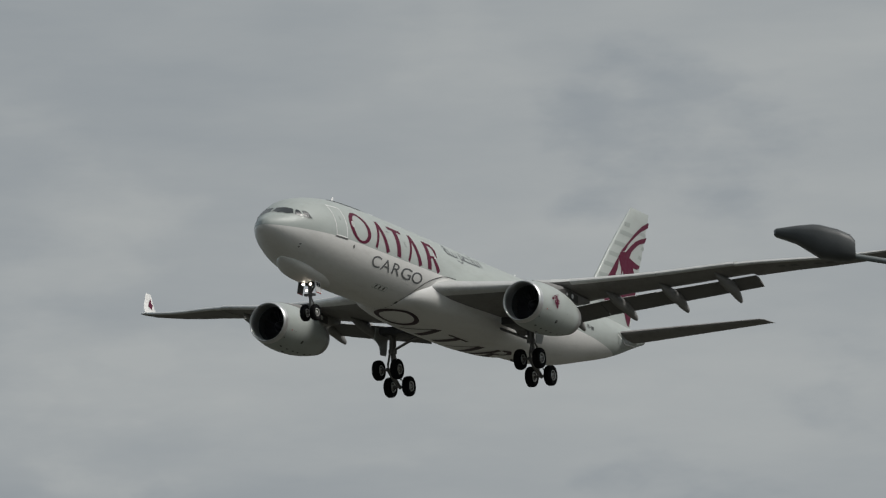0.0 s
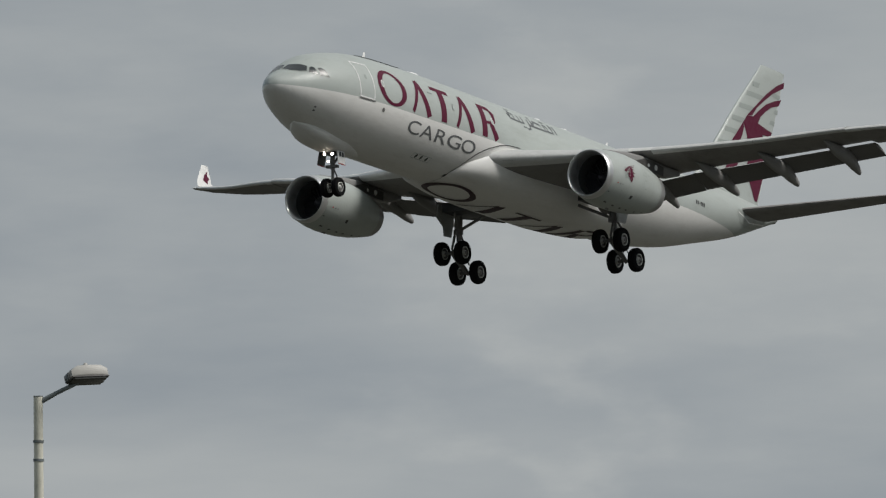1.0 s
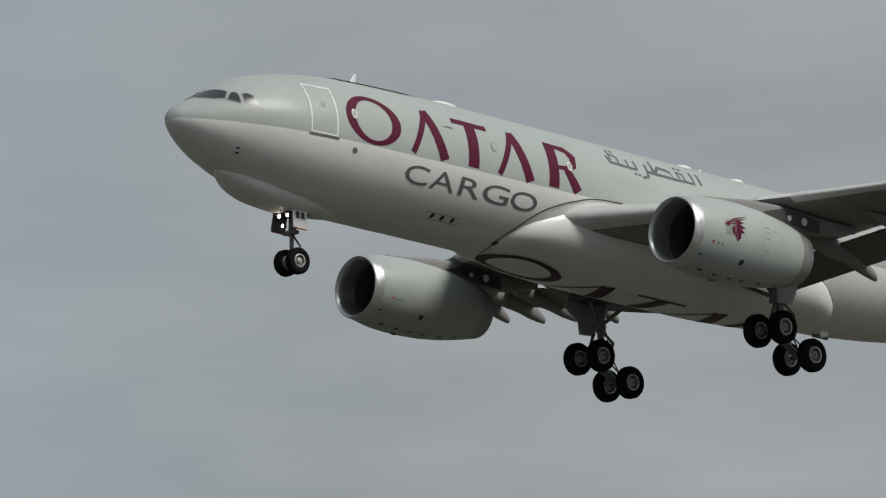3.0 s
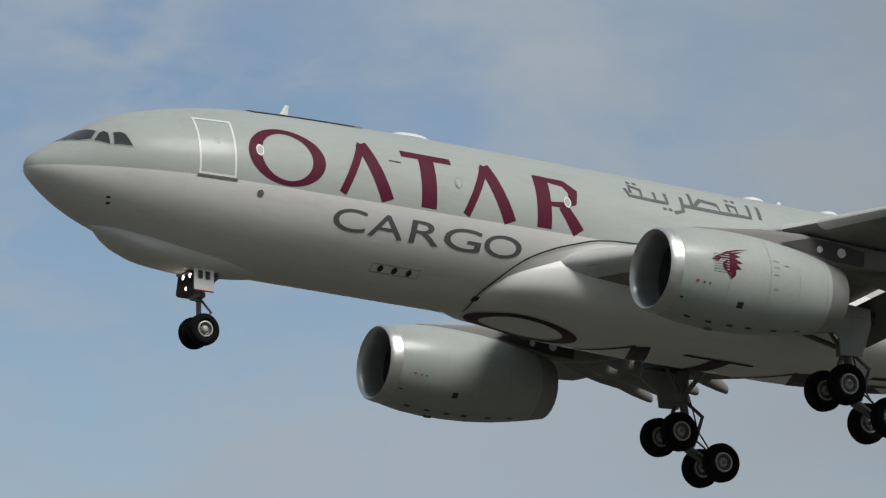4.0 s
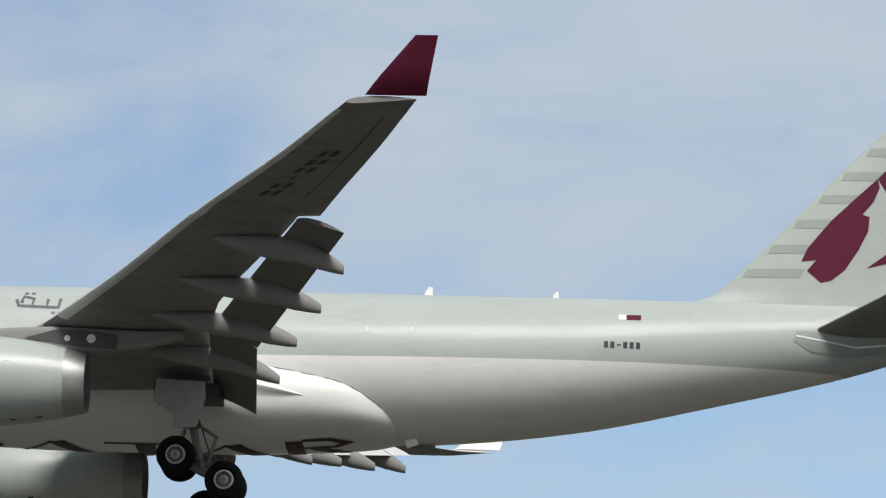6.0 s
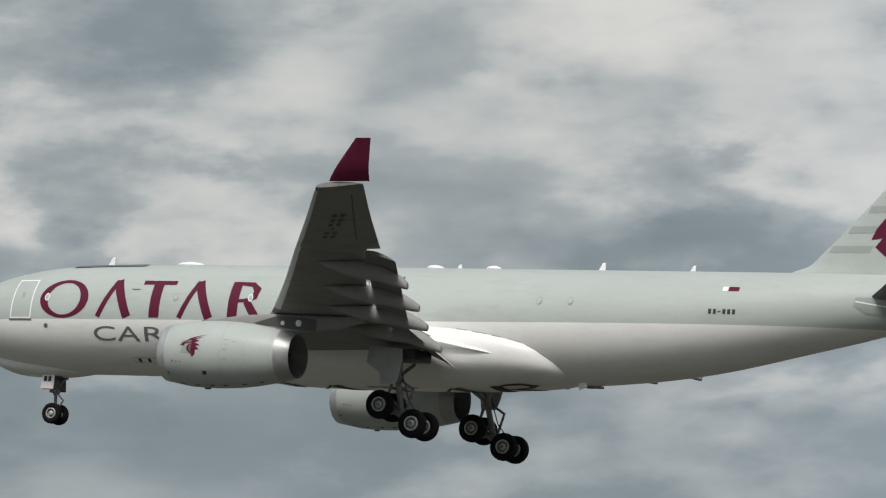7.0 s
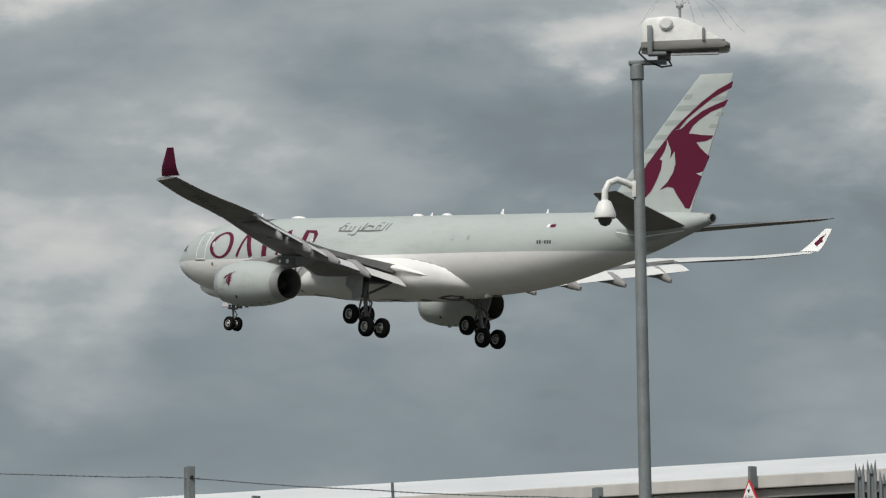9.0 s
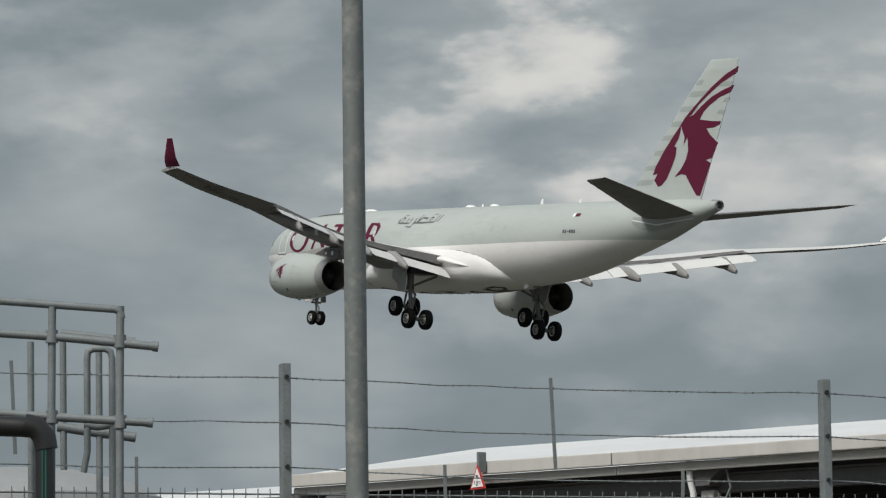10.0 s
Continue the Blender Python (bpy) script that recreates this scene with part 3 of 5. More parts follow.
for tag, side in SIDES:
    put = lambda a, b, s=side: hull_side(a, b, s)
    d = decal("cabin_door", [[(5.08, -0.28), (6.2, -0.28), (6.2, 1.62), (5.08, 1.62)]], lambda a, b, s=side: hull_side(a, b, s, 0.006), M_GREY, airplane, label="grey entry door with white outline")
    decal("door_outline", outline(5.0, -0.34, 6.27, 1.70, 0.07), lambda a, b, s=side: hull_side(a, b, s, 0.016), M_LINE, d)
    decal("door_sill", [[(4.95, -0.42), (6.33, -0.42), (6.33, -0.35), (4.95, -0.35)]], lambda a, b, s=side: hull_side(a, b, s, 0.03), M_STEEL, d)
    decal("door_window", [[(5.55, 0.75), (5.72, 0.75), (5.72, 1.0), (5.55, 1.0)]], lambda a, b, s=side: hull_side(a, b, s, 0.012), M_STRIPE, d)
    for x, z, m in ((7.11, 0.77, M_LINE), (14.46, 0.87, M_STRIPE), (18.64, 0.88, M_LINE), (34.23, 0.98, M_STRIPE), (35.87, 1.0, M_STRIPE)):
        wdw = decal("crew_window", [[(x + 0.14 * math.cos(q * math.pi / 8), z + 0.2 * math.sin(q * math.pi / 8)) for q in range(16)]], lambda a, b, s=side: hull_side(a, b, s, 0.02), m, airplane)
        decal("window_pane", [[(x + 0.1 * math.cos(q * math.pi / 8), z + 0.15 * math.sin(q * math.pi / 8)) for q in range(16)]], lambda a, b, s=side: hull_side(a, b, s, 0.026), M_GREY, wdw)
    for x in (12.2, 12.73, 13.27):
        decal("vent_port", [[(x + 0.1 * math.cos(q * math.pi / 6), -2.22 + 0.09 * math.sin(q * math.pi / 6)) for q in range(12)]], put, M_MARK, airplane)
    decal("static_port", [[(7.18 + 0.12 * math.cos(q * math.pi / 6), -0.69 + 0.12 * math.sin(q * math.pi / 6)) for q in range(12)]], put, M_STEEL, airplane)
    for x, z in ((2.34, -1.36), (2.4, -1.52)):
        decal("probe", [[(x, z), (x + 0.12, z), (x + 0.12, z + 0.06), (x, z + 0.06)]], put, M_MARK, airplane)
    decal("outflow_grille", [[(16.0, -2.62), (16.25, -2.6), (16.25, -2.5), (16.0, -2.5)]], put, M_MARK, airplane)
    # cockpit glazing: front screen and two side panes
    for name, pts in (("windscreen", [(1.10, 4), (1.12, 26), (1.42, 44), (1.75, 51.5), (1.96, 40.5), (1.62, 10), (1.60, 4)]), ("cockpit_window", [(1.82, 56.5), (2.24, 68), (2.25, 51), (2.15, 45.5), (2.01, 46.5)]), ("cockpit_window", [(2.36, 69), (2.9, 74), (2.73, 59), (2.6, 54.5), (2.40, 53)])):
        glass = lambda a, b, s=side, off=0.015: Vector((hull(a, 20 * b, off).x, s * abs(hull(a, 20 * b, off).y), hull(a, 20 * b, off).z))
        cx, ca = sum(p[0] for p in pts) / len(pts), sum(p[1] for p in pts) / len(pts)
        pane = decal(name, [[(x, a / 20) for x, a in pts]], lambda a, b, s=side: glass(a, b, s, 0.022), M_GLASS, airplane, step=0.15, label="dark cockpit glass")
        decal("window_frame", [[(cx + (x - cx) * 1.14, (ca + (a - ca) * 1.14) / 20) for x, a in pts]], lambda a, b, s=side: glass(a, b, s, 0.012), M_STRIPE, pane, step=0.15)

decal("door_handle", [[(11.9, 1.22), (12.35, 1.22), (12.35, 1.26), (11.9, 1.26)]], lambda a, b: hull_side(a, b, -1, 0.02), M_TITLE, airplane)
decal("vent_panel", outline(11.85, -2.34, 13.65, -2.1, 0.02), lambda a, b: hull_side(a, b, -1, 0.008), M_STRIPE, airplane)
# roof fittings
decal("roof_plate", [[(7.6, 4), (11.7, 4), (11.7, 22), (7.6, 22)]], lambda a, b: hull(a, b, 0.035), M_STEEL, airplane, step=0.5)


def blade(x, height, chord):
    rings = []
    for k in range(5):
        q = k / 4
        c = chord * (1 - 0.6 * q)
        rings.append([Vector((x + 0.55 * height * q + c * (0.5 - 0.5 * math.cos(a)), 0.04 * math.sin(a) * (1 - 0.5 * q), 2.78 + height * q)) for a in [2 * math.pi * i / 10 for i in range(10)]])
    return part("antenna", loft(rings), M_LINE, airplane, "white blade antenna")


blade(9.0, 0.42, 0.35), blade(36.05, 0.42, 0.4), blade(40.85, 0.34, 0.3), blade(28.5, 0.25, 0.3)
for x, ln in ((13.1, 1.5), (27.0, 0.9), (30.2, 0.8)):
    bm = bmesh.new()
    bmesh.ops.create_uvsphere(bm, u_segments=20, v_segments=8, radius=1)
    bmesh.ops.transform(bm, matrix=Matrix.Translation((x + ln / 2, -0.2, 2.8)) @ Matrix.Diagonal((ln / 2, 0.35, 0.16, 1)), verts=bm.verts)
    part("antenna_dome", bm, M_LINE, airplane, "white low dome antenna")

# nose-gear bulge and belly fairing
FC = curve1([16.0, 16.6, 17.6, 20, 24, 29, 33, 34.8, 35.5, 35.8], [-2.15, -2.0, -1.8, -1.45, -1.35, -1.4, -1.62, -1.9, -2.05, -2.1])
FA = curve1([16.0, 16.6, 17.6, 20, 24, 29, 33, 34.8, 35.5, 35.8], [1.2, 2.0, 2.45, 2.95, 3.12, 3.12, 2.85, 2.1, 1.3, 0.2])
FB = curve1([16.0, 16.6, 17.6, 20, 24, 29, 33, 34.8, 35.5, 35.8], [0.55, 0.84, 1.1, 1.68, 1.88, 1.82, 1.42, 0.98, 0.6, 0.1])


def lobe(name, xs, c, a, b, mat, label, power=0.85):
    def sect(x):
        pts = []
        for i in range(48):
            t = 2 * math.pi * i / 48
            cs, sn = math.cos(t), math.sin(t)
            pts.append(Vector((x, a(x) * math.copysign(abs(cs) ** power, cs), c(x) + b(x) * math.copysign(abs(sn) ** power, sn))))
        return pts
    return part(name, loft([sect(x) for x in xs]), mat, airplane, label)


lobe("belly_fairing", [16 + 0.4 * i for i in range(47)] + [34.6, 34.9, 35.2, 35.45, 35.65, 35.8], FC, FA, FB, M_WHITE, "white wing-root belly fairing")
BX = [2.5, 2.9, 3.6, 4.5, 6.0, 7.5, 8.8, 9.4]
GC = curve1(BX, [-2.0, -2.12, -2.3, -2.42, -2.5, -2.52, -2.62, -2.75])
GA = curve1(BX, [0.05, 0.5, 0.86, 1.02, 1.04, 0.84, 0.36, 0.03])
GB = curve1(BX, [0.03, 0.22, 0.40, 0.53, 0.57, 0.47, 0.2, 0.02])
lobe("nose_gear_bulge", [2.5 + 0.23 * i for i in range(31)], GC, GA, GB, M_WHITE, "white bulged nose-gear housing", 1.0)

SEAM_X = curve1([-2.8, -2.5, -1.98, -1.28, -0.78, -0.54, -0.24, -0.15], [16.12, 16.06, 16.43, 17.2, 18.2, 18.9, 20.1, 21.5])
SEAM = [(SEAM_X(z), z) for z in [-2.8 + 2.65 * i / 40 for i in range(41)]]
for tag, s in SIDES:
    decal("fairing_seam", [stroke(SEAM, 0.05)], lambda a, b, s=s: hull_side(a, b, s, 0.05), M_MARK, airplane)
    rim = []
    for x in [30.0 + 0.2 * i for i in range(29)] + [35.75]:
        for q in range(60):
            t = math.pi / 2 * q / 59
            y, z = FA(x) * math.cos(t) ** 0.85, FC(x) + FB(x) * math.sin(t) ** 0.85
            if (y / WID(x)) ** 2 + ((z - (TOP(x) + BOT(x)) / 2) / ((TOP(x) - BOT(x)) / 2)) ** 2 < 1:
                rim.append((x, s * (y + 0.01), z))
                break
    part("fairing_seam", tube(rim, 0.018, 6), M_STEEL, airplane)
# broad maroon forms across the belly
BELLY = lambda a, b: Vector((a, b, FC(a) - FB(a) * max(0.0, 1 - min(1, abs(b / FA(a))) ** (2 / 0.85)) ** 0.425 - 0.02))
BELLY_FORMS = ring_shape(18.55, 0.0, 2.1, 1.3, 0.55, 0.26)
for xc in (22.65, 29.2):
    BELLY_FORMS += [stroke([(xc - 1.4, 1.1), (xc - 0.1, -0.95)], 0.14), stroke([(xc + 1.05, 1.1), (xc + 0.1, -0.95)], 0.68)]
BELLY_FORMS += [[(24.5, -0.99), (27.3, -0.99), (27.3, -0.82), (24.5, -0.82)], [(25.65, -0.82), (26.4, -0.82), (26.4, 1.1), (25.65, 1.1)]]
BELLY_FORMS += [[(31.25, -1.25), (31.9, -1.25), (31.9, 1.1), (31.25, 1.1)], stroke([(31.9, -1.3), (32.9, -1.34), (33.55, -0.95), (33.1, -0.45), (31.9, -0.35)], [0.2, 0.3, 0.6, 0.3, 0.2]), stroke([(32.3, -0.3), (33.5, 0.95)], 0.55)]
decal("belly_title", BELLY_FORMS, BELLY, M_BELLYMARK, airplane, label="dark maroon belly title shapes")


# wings -----------------------------------------------------------------
def foil(le, chord, z, thick, s, y, cut=1.0, twist=0.0, n=15, camber=0.02, aft=None):
    """A wing section: closed ring from the trailing edge over the top and back below."""
    pts = []
    for i in range(2 * n):
        up = i < n
        u = (0.5 + 0.5 * math.cos(math.pi * i / (n - 1))) if up else (0.5 - 0.5 * math.cos(math.pi * (i - n) / (n - 1)))
        u *= cut
        t = 5 * thick * (0.2969 * math.sqrt(u) - 0.126 * u - 0.3516 * u * u + 0.2843 * u ** 3 - 0.1015 * u ** 4)
        if cut == 1.0 and u > 0.999:
            t = 0.003
        c = camber * 4 * u * (1 - u)
        zz = (c + (t if up else -t * 0.9)) * chord
        x = u * chord
        ct, st = math.cos(radians(twist)), math.sin(radians(twist))
        pts.append(Vector((le + x * ct + zz * st, s * y, z - x * st + zz * ct)))
    return pts


W_LE = curve1([1.6, 2.9, 4.5, 9.6, 29.2], [17.7, 18.8, 20.15, 23.5, 35.25])
W_CUT = curve1([1.6, 3.0, 9.7, 19.4], [28.8, 28.85, 29.2, 33.05])
W_TE = curve1([9.7, 19.4, 29.2], [30.3, 33.75, 37.5])
W_Z = curve1([1.6, 2.9, 9.7, 14, 20, 25.4, 29.2], [-1.30, -1.15, -0.42, 0.22, 1.35, 2.0, 2.65])
W_T = curve1([1.6, 9.7, 29.2], [0.125, 0.105, 0.10])
chord = lambda y: (W_CUT(y) - W_LE(y)) / 0.8 if y < 19.4 else W_TE(y) - W_LE(y)
W_TWIST = curve1([1.6, 9.7, 19.4, 29.2], [1.5, 1.2, -0.6, -3.0])
# the trailing edge keeps its height as the twist washes out
W_NOSE = lambda y: W_Z(y) - chord(y) * (math.sin(radians(1.5 if y < 19.4 else 2.5)) - math.sin(radians(W_TWIST(y)))) * (0.8 if y < 19.4 else 0.75)


def wing_skin(s, y, u, up, off):
    """A point on the wing's skin, off metres proud of it."""
    c, th = chord(y), radians(W_TWIST(y))
    t = 5 * W_T(y) * (0.2969 * math.sqrt(u) - 0.126 * u - 0.3516 * u * u + 0.2843 * u ** 3 - 0.1015 * u ** 4)
    zz = (0.08 * u * (1 - u) + (t if up else -0.9 * t)) * c + (off if up else -off) * min(1, u * 60)
    x = u * c - off * max(0, 1 - u * 25)
    return Vector((W_LE(y) + x * math.cos(th) + zz * math.sin(th), s * y, W_NOSE(y) - x * math.sin(th) + zz * math.cos(th)))


def paint_sunlit_top(ob, mat):
    """Paints the faces that look up in another colour, which carries the sunlight on them."""
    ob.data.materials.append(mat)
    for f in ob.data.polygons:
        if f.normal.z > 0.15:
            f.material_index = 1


def wing(s):
    inner = [foil(W_LE(y), chord(y), W_NOSE(y), W_T(y), s, y, 0.8, W_TWIST(y)) for y in (1.6, 2.9, 4.5, 6.0, 8.0, 9.7, 12, 14, 16, 18, 19.39)]
    bm = loft(inner)
    outer = [foil(W_LE(y), chord(y), W_NOSE(y), W_T(y), s, y, 1.0, W_TWIST(y)) for y in (19.41, 22, 24, 26, 28, 29.2)]
    loft(outer, bm=bm)
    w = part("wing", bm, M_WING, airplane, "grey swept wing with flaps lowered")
    paint_sunlit_top(w, M_SUNTOP)
    # leading-edge slats: shells wrapped round the nose of the wing, thin joints between; their pale colour carries the
    # sunlit edge
    for y0, y1, ub in ((2.3, 9.0, 0.07), (10.1, 14.93, 0.05), (14.97, 19.385, 0.05), (19.415, 24.23, 0.055), (24.27, 28.7, 0.06)):
        rings = []
        for k in range(7):
            y = y0 + (y1 - y0) * k / 6
            way = [(0.14 * (q / 6) ** 2, True) for q in range(6, -1, -1)] + [(ub * (q / 4) ** 2, False) for q in range(1, 5)]
            rings.append([wing_skin(s, y, u, up, 0.014) for u, up in way] + [wing_skin(s, y, u, up, -0.02) for u, up in way[::-1]])
        part("slat", loft(rings), M_SLAT, w, "grey leading-edge slat, paled to carry the sunlit edge")
    # trailing-edge flaps, lowered
    for a, b in (((3.3, 28.78, -1.72, 1.75, 26), (9.84, 29.17, -0.79, 1.85, 20)), ((9.86, 29.18, -0.76, 1.85, 20), (19.5, 33.0, 0.98, 1.66, 16))):
        rings = []
        for k in range(9):
            q = k / 8
            y, le, z, c, tw = [u + (v - u) * q for u, v in zip(a, b)]
            rings.append(foil(le, c, z, 0.11, s, y, twist=tw, n=10, camber=0.05))
        paint_sunlit_top(part("flap", loft(rings), M_FLAP, w, "lowered grey flap"), M_SUNTOP)
    # flap track fairings
    for y, tx, tz, ln in ((17.86, 34.5, -0.36, 4.6), (14.4, 33.5, -0.95, 5.0), (11.09, 32.42, -1.44, 5.2), (7.62, 31.55, -2.06, 5.4)):
        x0, zw = tx - ln, W_Z(y) - 0.28
        path = [(0.0, 0.0, 0.03), (0.12, -0.1, 0.17), (0.3, -0.24, 0.33), (0.5, -0.34, 0.42), (0.68, -0.42, 0.44), (0.82, None, 0.38), (0.92, None, 0.28), (0.985, None, 0.19), (1.0, None, 0.15)]
        z68 = zw - 0.44
        rings = []
        for q, dz, r in path:
            z = zw + dz if dz is not None else z68 + (tz - z68) * ((q - 0.68) / 0.32) ** 1.15
            rings.append(circle((x0 + ln * q, s * y, z), (0, 1, 0), (0, 0, 1), r * 0.72, r * 1.0, 14))
        part("flap_track_fairing", loft(rings), M_CANOE, w, "grey canoe-shaped flap fairing")
    # aileron hinge line and under-wing access panels
    und = lambda a, b: wing_skin(s, b, max(0.001, min(0.97, (a - W_LE(b)) / chord(b))), False, 0.015)
    decal("panel_line", [stroke([(W_LE(y) + 0.74 * chord(y), y) for y in (20.2, 22, 24, 26, 28)], 0.05)], und, M_MARK, w)
    if s < 0:
        cells = []
        for i in range(6):
            y0, y1 = 21.5 + 0.7 * i, 21.5 + 0.7 * i + 0.46
            mid = lambda y: 32.2 + (y - 21.6) * 0.62
            for c in ((0.0,) if i == 2 else (-0.2, 0.2)):
                h = 0.05 if i == 2 else 0.12
                cells.append([(mid(y0) + c - h, y0), (mid(y1) + c - h, y1), (mid(y1) + c + h, y1), (mid(y0) + c + h, y0)])
        for cell in cells:
            decal("registration_mark", [cell], und, M_MARK, w)
    # winglet
    rings = []
    for q in [i / 6 for i in range(7)]:
        le, te = 35.85 + 1.6 * q, 37.8 + 0.36 * q
        y, z = 29.2 + 0.2 * min(1, q * 4) + 0.72 * q, 2.72 + 1.74 * q
        r = foil(le, te - le, 0, 0.07, 1, 0, n=8, camber=0)
        rings.append([Vector((p.x, s * (y + p.z * 0.9), z - p.z * 0.35)) for p in r])
    part("winglet", loft(rings), M_MAROON if s < 0 else M_WHITE, w, "maroon winglet" if s < 0 else "white winglet with a small maroon mark")
    if s > 0:
        decal("winglet_mark", [[(36.95, 3.35), (37.3, 3.75), (37.8, 4.1), (37.55, 3.7), (37.75, 3.55), (37.45, 3.35), (37.35, 3.1)]], lambda a, b: Vector((a, 29.4 + 0.72 * (b - 2.72) / 1.74 - 0.085, b)), M_MAROON, w)


wing(-1), wing(1)

# wing-root fillet behind the wing, with a pointed tail
for tag, s in SIDES:
    rings = []
    for x, y, z, r in ((27.5, 3.2, -1.0, 0.7), (29.5, 3.1, -1.2, 0.5), (31.2, 2.95, -1.5, 0.28), (32.7, 2.72, -1.75, 0.04)):
        rings.append(circle((x, s * y, z), (0, 1, 0), (0, 0, 1), r * 0.9, r * 0.42, 16))
    part("root_fillet", loft(rings), M_WHITE, airplane, "white wing-root fillet")


# engines ----------------------------------------------------------------
def engine(s):
    ax = (0.1, s * 9.4, -2.72)
    nac = revolve([(18.3, 1.40), (18.6, 1.46), (19.2, 1.56), (20.0, 1.615), (20.8, 1.62), (21.8, 1.58), (22.8, 1.47), (23.5, 1.35), (24.05, 1.24)], ax, n=64)
    e = part("engine", nac, M_GREY, airplane, "pale grey jet engine nacelle")
    part("inlet_lip", revolve([(18.9, 1.20), (18.3, 1.17), (18.05, 1.19), (17.9, 1.245), (17.86, 1.29), (17.9, 1.335), (18.05, 1.372), (18.3, 1.402)], ax, n=64), M_LIP, e, "bare metal inlet lip")
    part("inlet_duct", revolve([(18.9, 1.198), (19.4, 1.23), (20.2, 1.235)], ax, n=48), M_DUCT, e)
    part("nozzle", revolve([(24.05, 1.242), (24.45, 1.15), (24.8, 1.07), (24.79, 1.04), (24.2, 1.09), (23.0, 1.1)], ax, n=48), M_NOZZLE, e, "bare metal exhaust nozzle")
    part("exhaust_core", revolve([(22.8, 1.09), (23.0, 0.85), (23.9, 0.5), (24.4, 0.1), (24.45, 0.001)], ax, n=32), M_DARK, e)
    part("spinner", revolve([(19.05, 0.001), (19.15, 0.12), (19.4, 0.27), (19.7, 0.38), (20.0, 0.40)], ax, n=32), M_FAN, e, "dark fan spinner")
    bm = bmesh.new()
    rows = []
    for r, half, x0, x1 in ((0.36, 0.035, 19.75, 20.0), (0.8, 0.09, 19.7, 19.97), (1.2, 0.15, 19.65, 19.95)):
        rows.append([Vector((x0 + (x1 - x0) * k, half * (2 * k - 1), r)) for k in (0, 0.5, 1)] + [Vector((x0 + (x1 - x0) * k, half * (2 * k - 1) + 0.012, r)) for k in (1, 0.5, 0)])
    loft(rows, bm=bm)
    first = part("fan_blade", bm, M_FAN, e)
    for i in range(26):
        b = first if i == 0 else new("fan_blade", first.data)
        b.parent, b.matrix_basis = e, pose(0.1, s * 9.4, -2.72, 360 * i / 26, 0, 0)
    # added near-black disc: the shade deep behind the fan
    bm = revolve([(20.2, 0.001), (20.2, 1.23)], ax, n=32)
    part("fan_shade_disc", bm, M_DARK, e)
    # seams, latch door outlines and access hatch on the cowl
    prof = curve1([18.3, 19.2, 20.0, 20.8, 21.8, 22.8, 23.5, 24.05], [1.40, 1.56, 1.615, 1.62, 1.58, 1.47, 1.35, 1.24])

    def cowl(x, a, off=0.012):
        r = prof(x) + off
        return Vector((x + 0.1, s * 9.4 - r * math.cos(radians(a)), -2.72 + r * math.sin(radians(a))))
    for x in (21.45, 23.85):
        bm = revolve([(x - 0.007, prof(x - 0.007) + 0.004), (x + 0.007, prof(x + 0.007) + 0.004)], ax, n=64)
        part("cowl_seam", bm, M_STRIPE, e)
    decal("access_hatch", [[(20.4, -43), (20.62, -43), (20.62, -35), (20.4, -35)]], cowl, M_MARK, e, step=5)
    decal("cowl_panel", [stroke([(21.5, 22), (22.6, 20), (22.65, -20), (22.4, -24), (22.4, -46)], 0.012)], cowl, M_STRIPE, e, step=4)
    decal("cowl_panel", [[(19.9, -3), (19.912, -3), (19.912, -48), (19.9, -48)]], cowl, M_STRIPE, e, step=4)
    for x, a, w, h, m in ((18.75, -20, 0.1, 2.5, M_RED), (19.0, -20.5, 0.06, 2, M_MARK), (19.2, -20.5, 0.06, 2, M_MARK), (18.4, -46, 0.12, 2.5, M_MARK), (19.3, -33, 0.14, 1.2, M_STRIPE), (21.55, 20, 0.25, 1.2, M_STRIPE), (21.6, 12, 0.2, 1, M_STRIPE), (21.55, 3, 0.22, 1, M_STRIPE), (22.0, 17, 0.2, 1, M_STRIPE), (21.6, -14, 0.16, 1.4, M_STRIPE)):
        decal("cowl_stencil", [[(x, a), (x + w, a), (x + w, a + h), (x, a + h)]], cowl, m, e, step=4)
    for x in (18.9, 19.7, 20.5, 21.2, 22.2, 23.1):
        decal("latch", [[(x, -74), (x + 0.22, -74), (x + 0.22, -70), (x, -70)]], cowl, M_DARK, e, step=4)
    # cowl mark on the outboard side: plain maroon sweep with pale grey lines behind
    if s < 0:
        decal("cowl_mark", [[(19.5, 17), (19.8, 22), (20.2, 26), (20.65, 29), (20.2, 24.6), (19.8, 19.6)], [(19.22, 10), (19.4, 15), (19.7, 18.5), (20.1, 22), (20.45, 24.5), (20.05, 19), (20.3, 17), (20.05, 14), (20.35, 9), (20.1, 8), (20.3, 2), (20.1, 1), (20.1, -6), (19.95, -11), (19.8, -4), (19.65, 0), (19.6, 6), (19.75, 11), (19.55, 12), (19.45, 8)]], cowl, M_MAROON, e, step=4)
        for a in (-4, -1, 2, 5, 8, 11, 14, 17):
            decal("cowl_line", [[(19.3, a), (19.85, a), (19.85, a + 1.0), (19.3, a + 1.0)]], cowl, M_STRIPE, e, step=4)
    # strake on the inboard shoulder and drain mast below
    part("drain_mast", box((20.2, s * 9.4, -4.34), (0.3, 0.06, 0.14), bevel=0.02), M_STEEL, e)
    # pylon
    rings = []
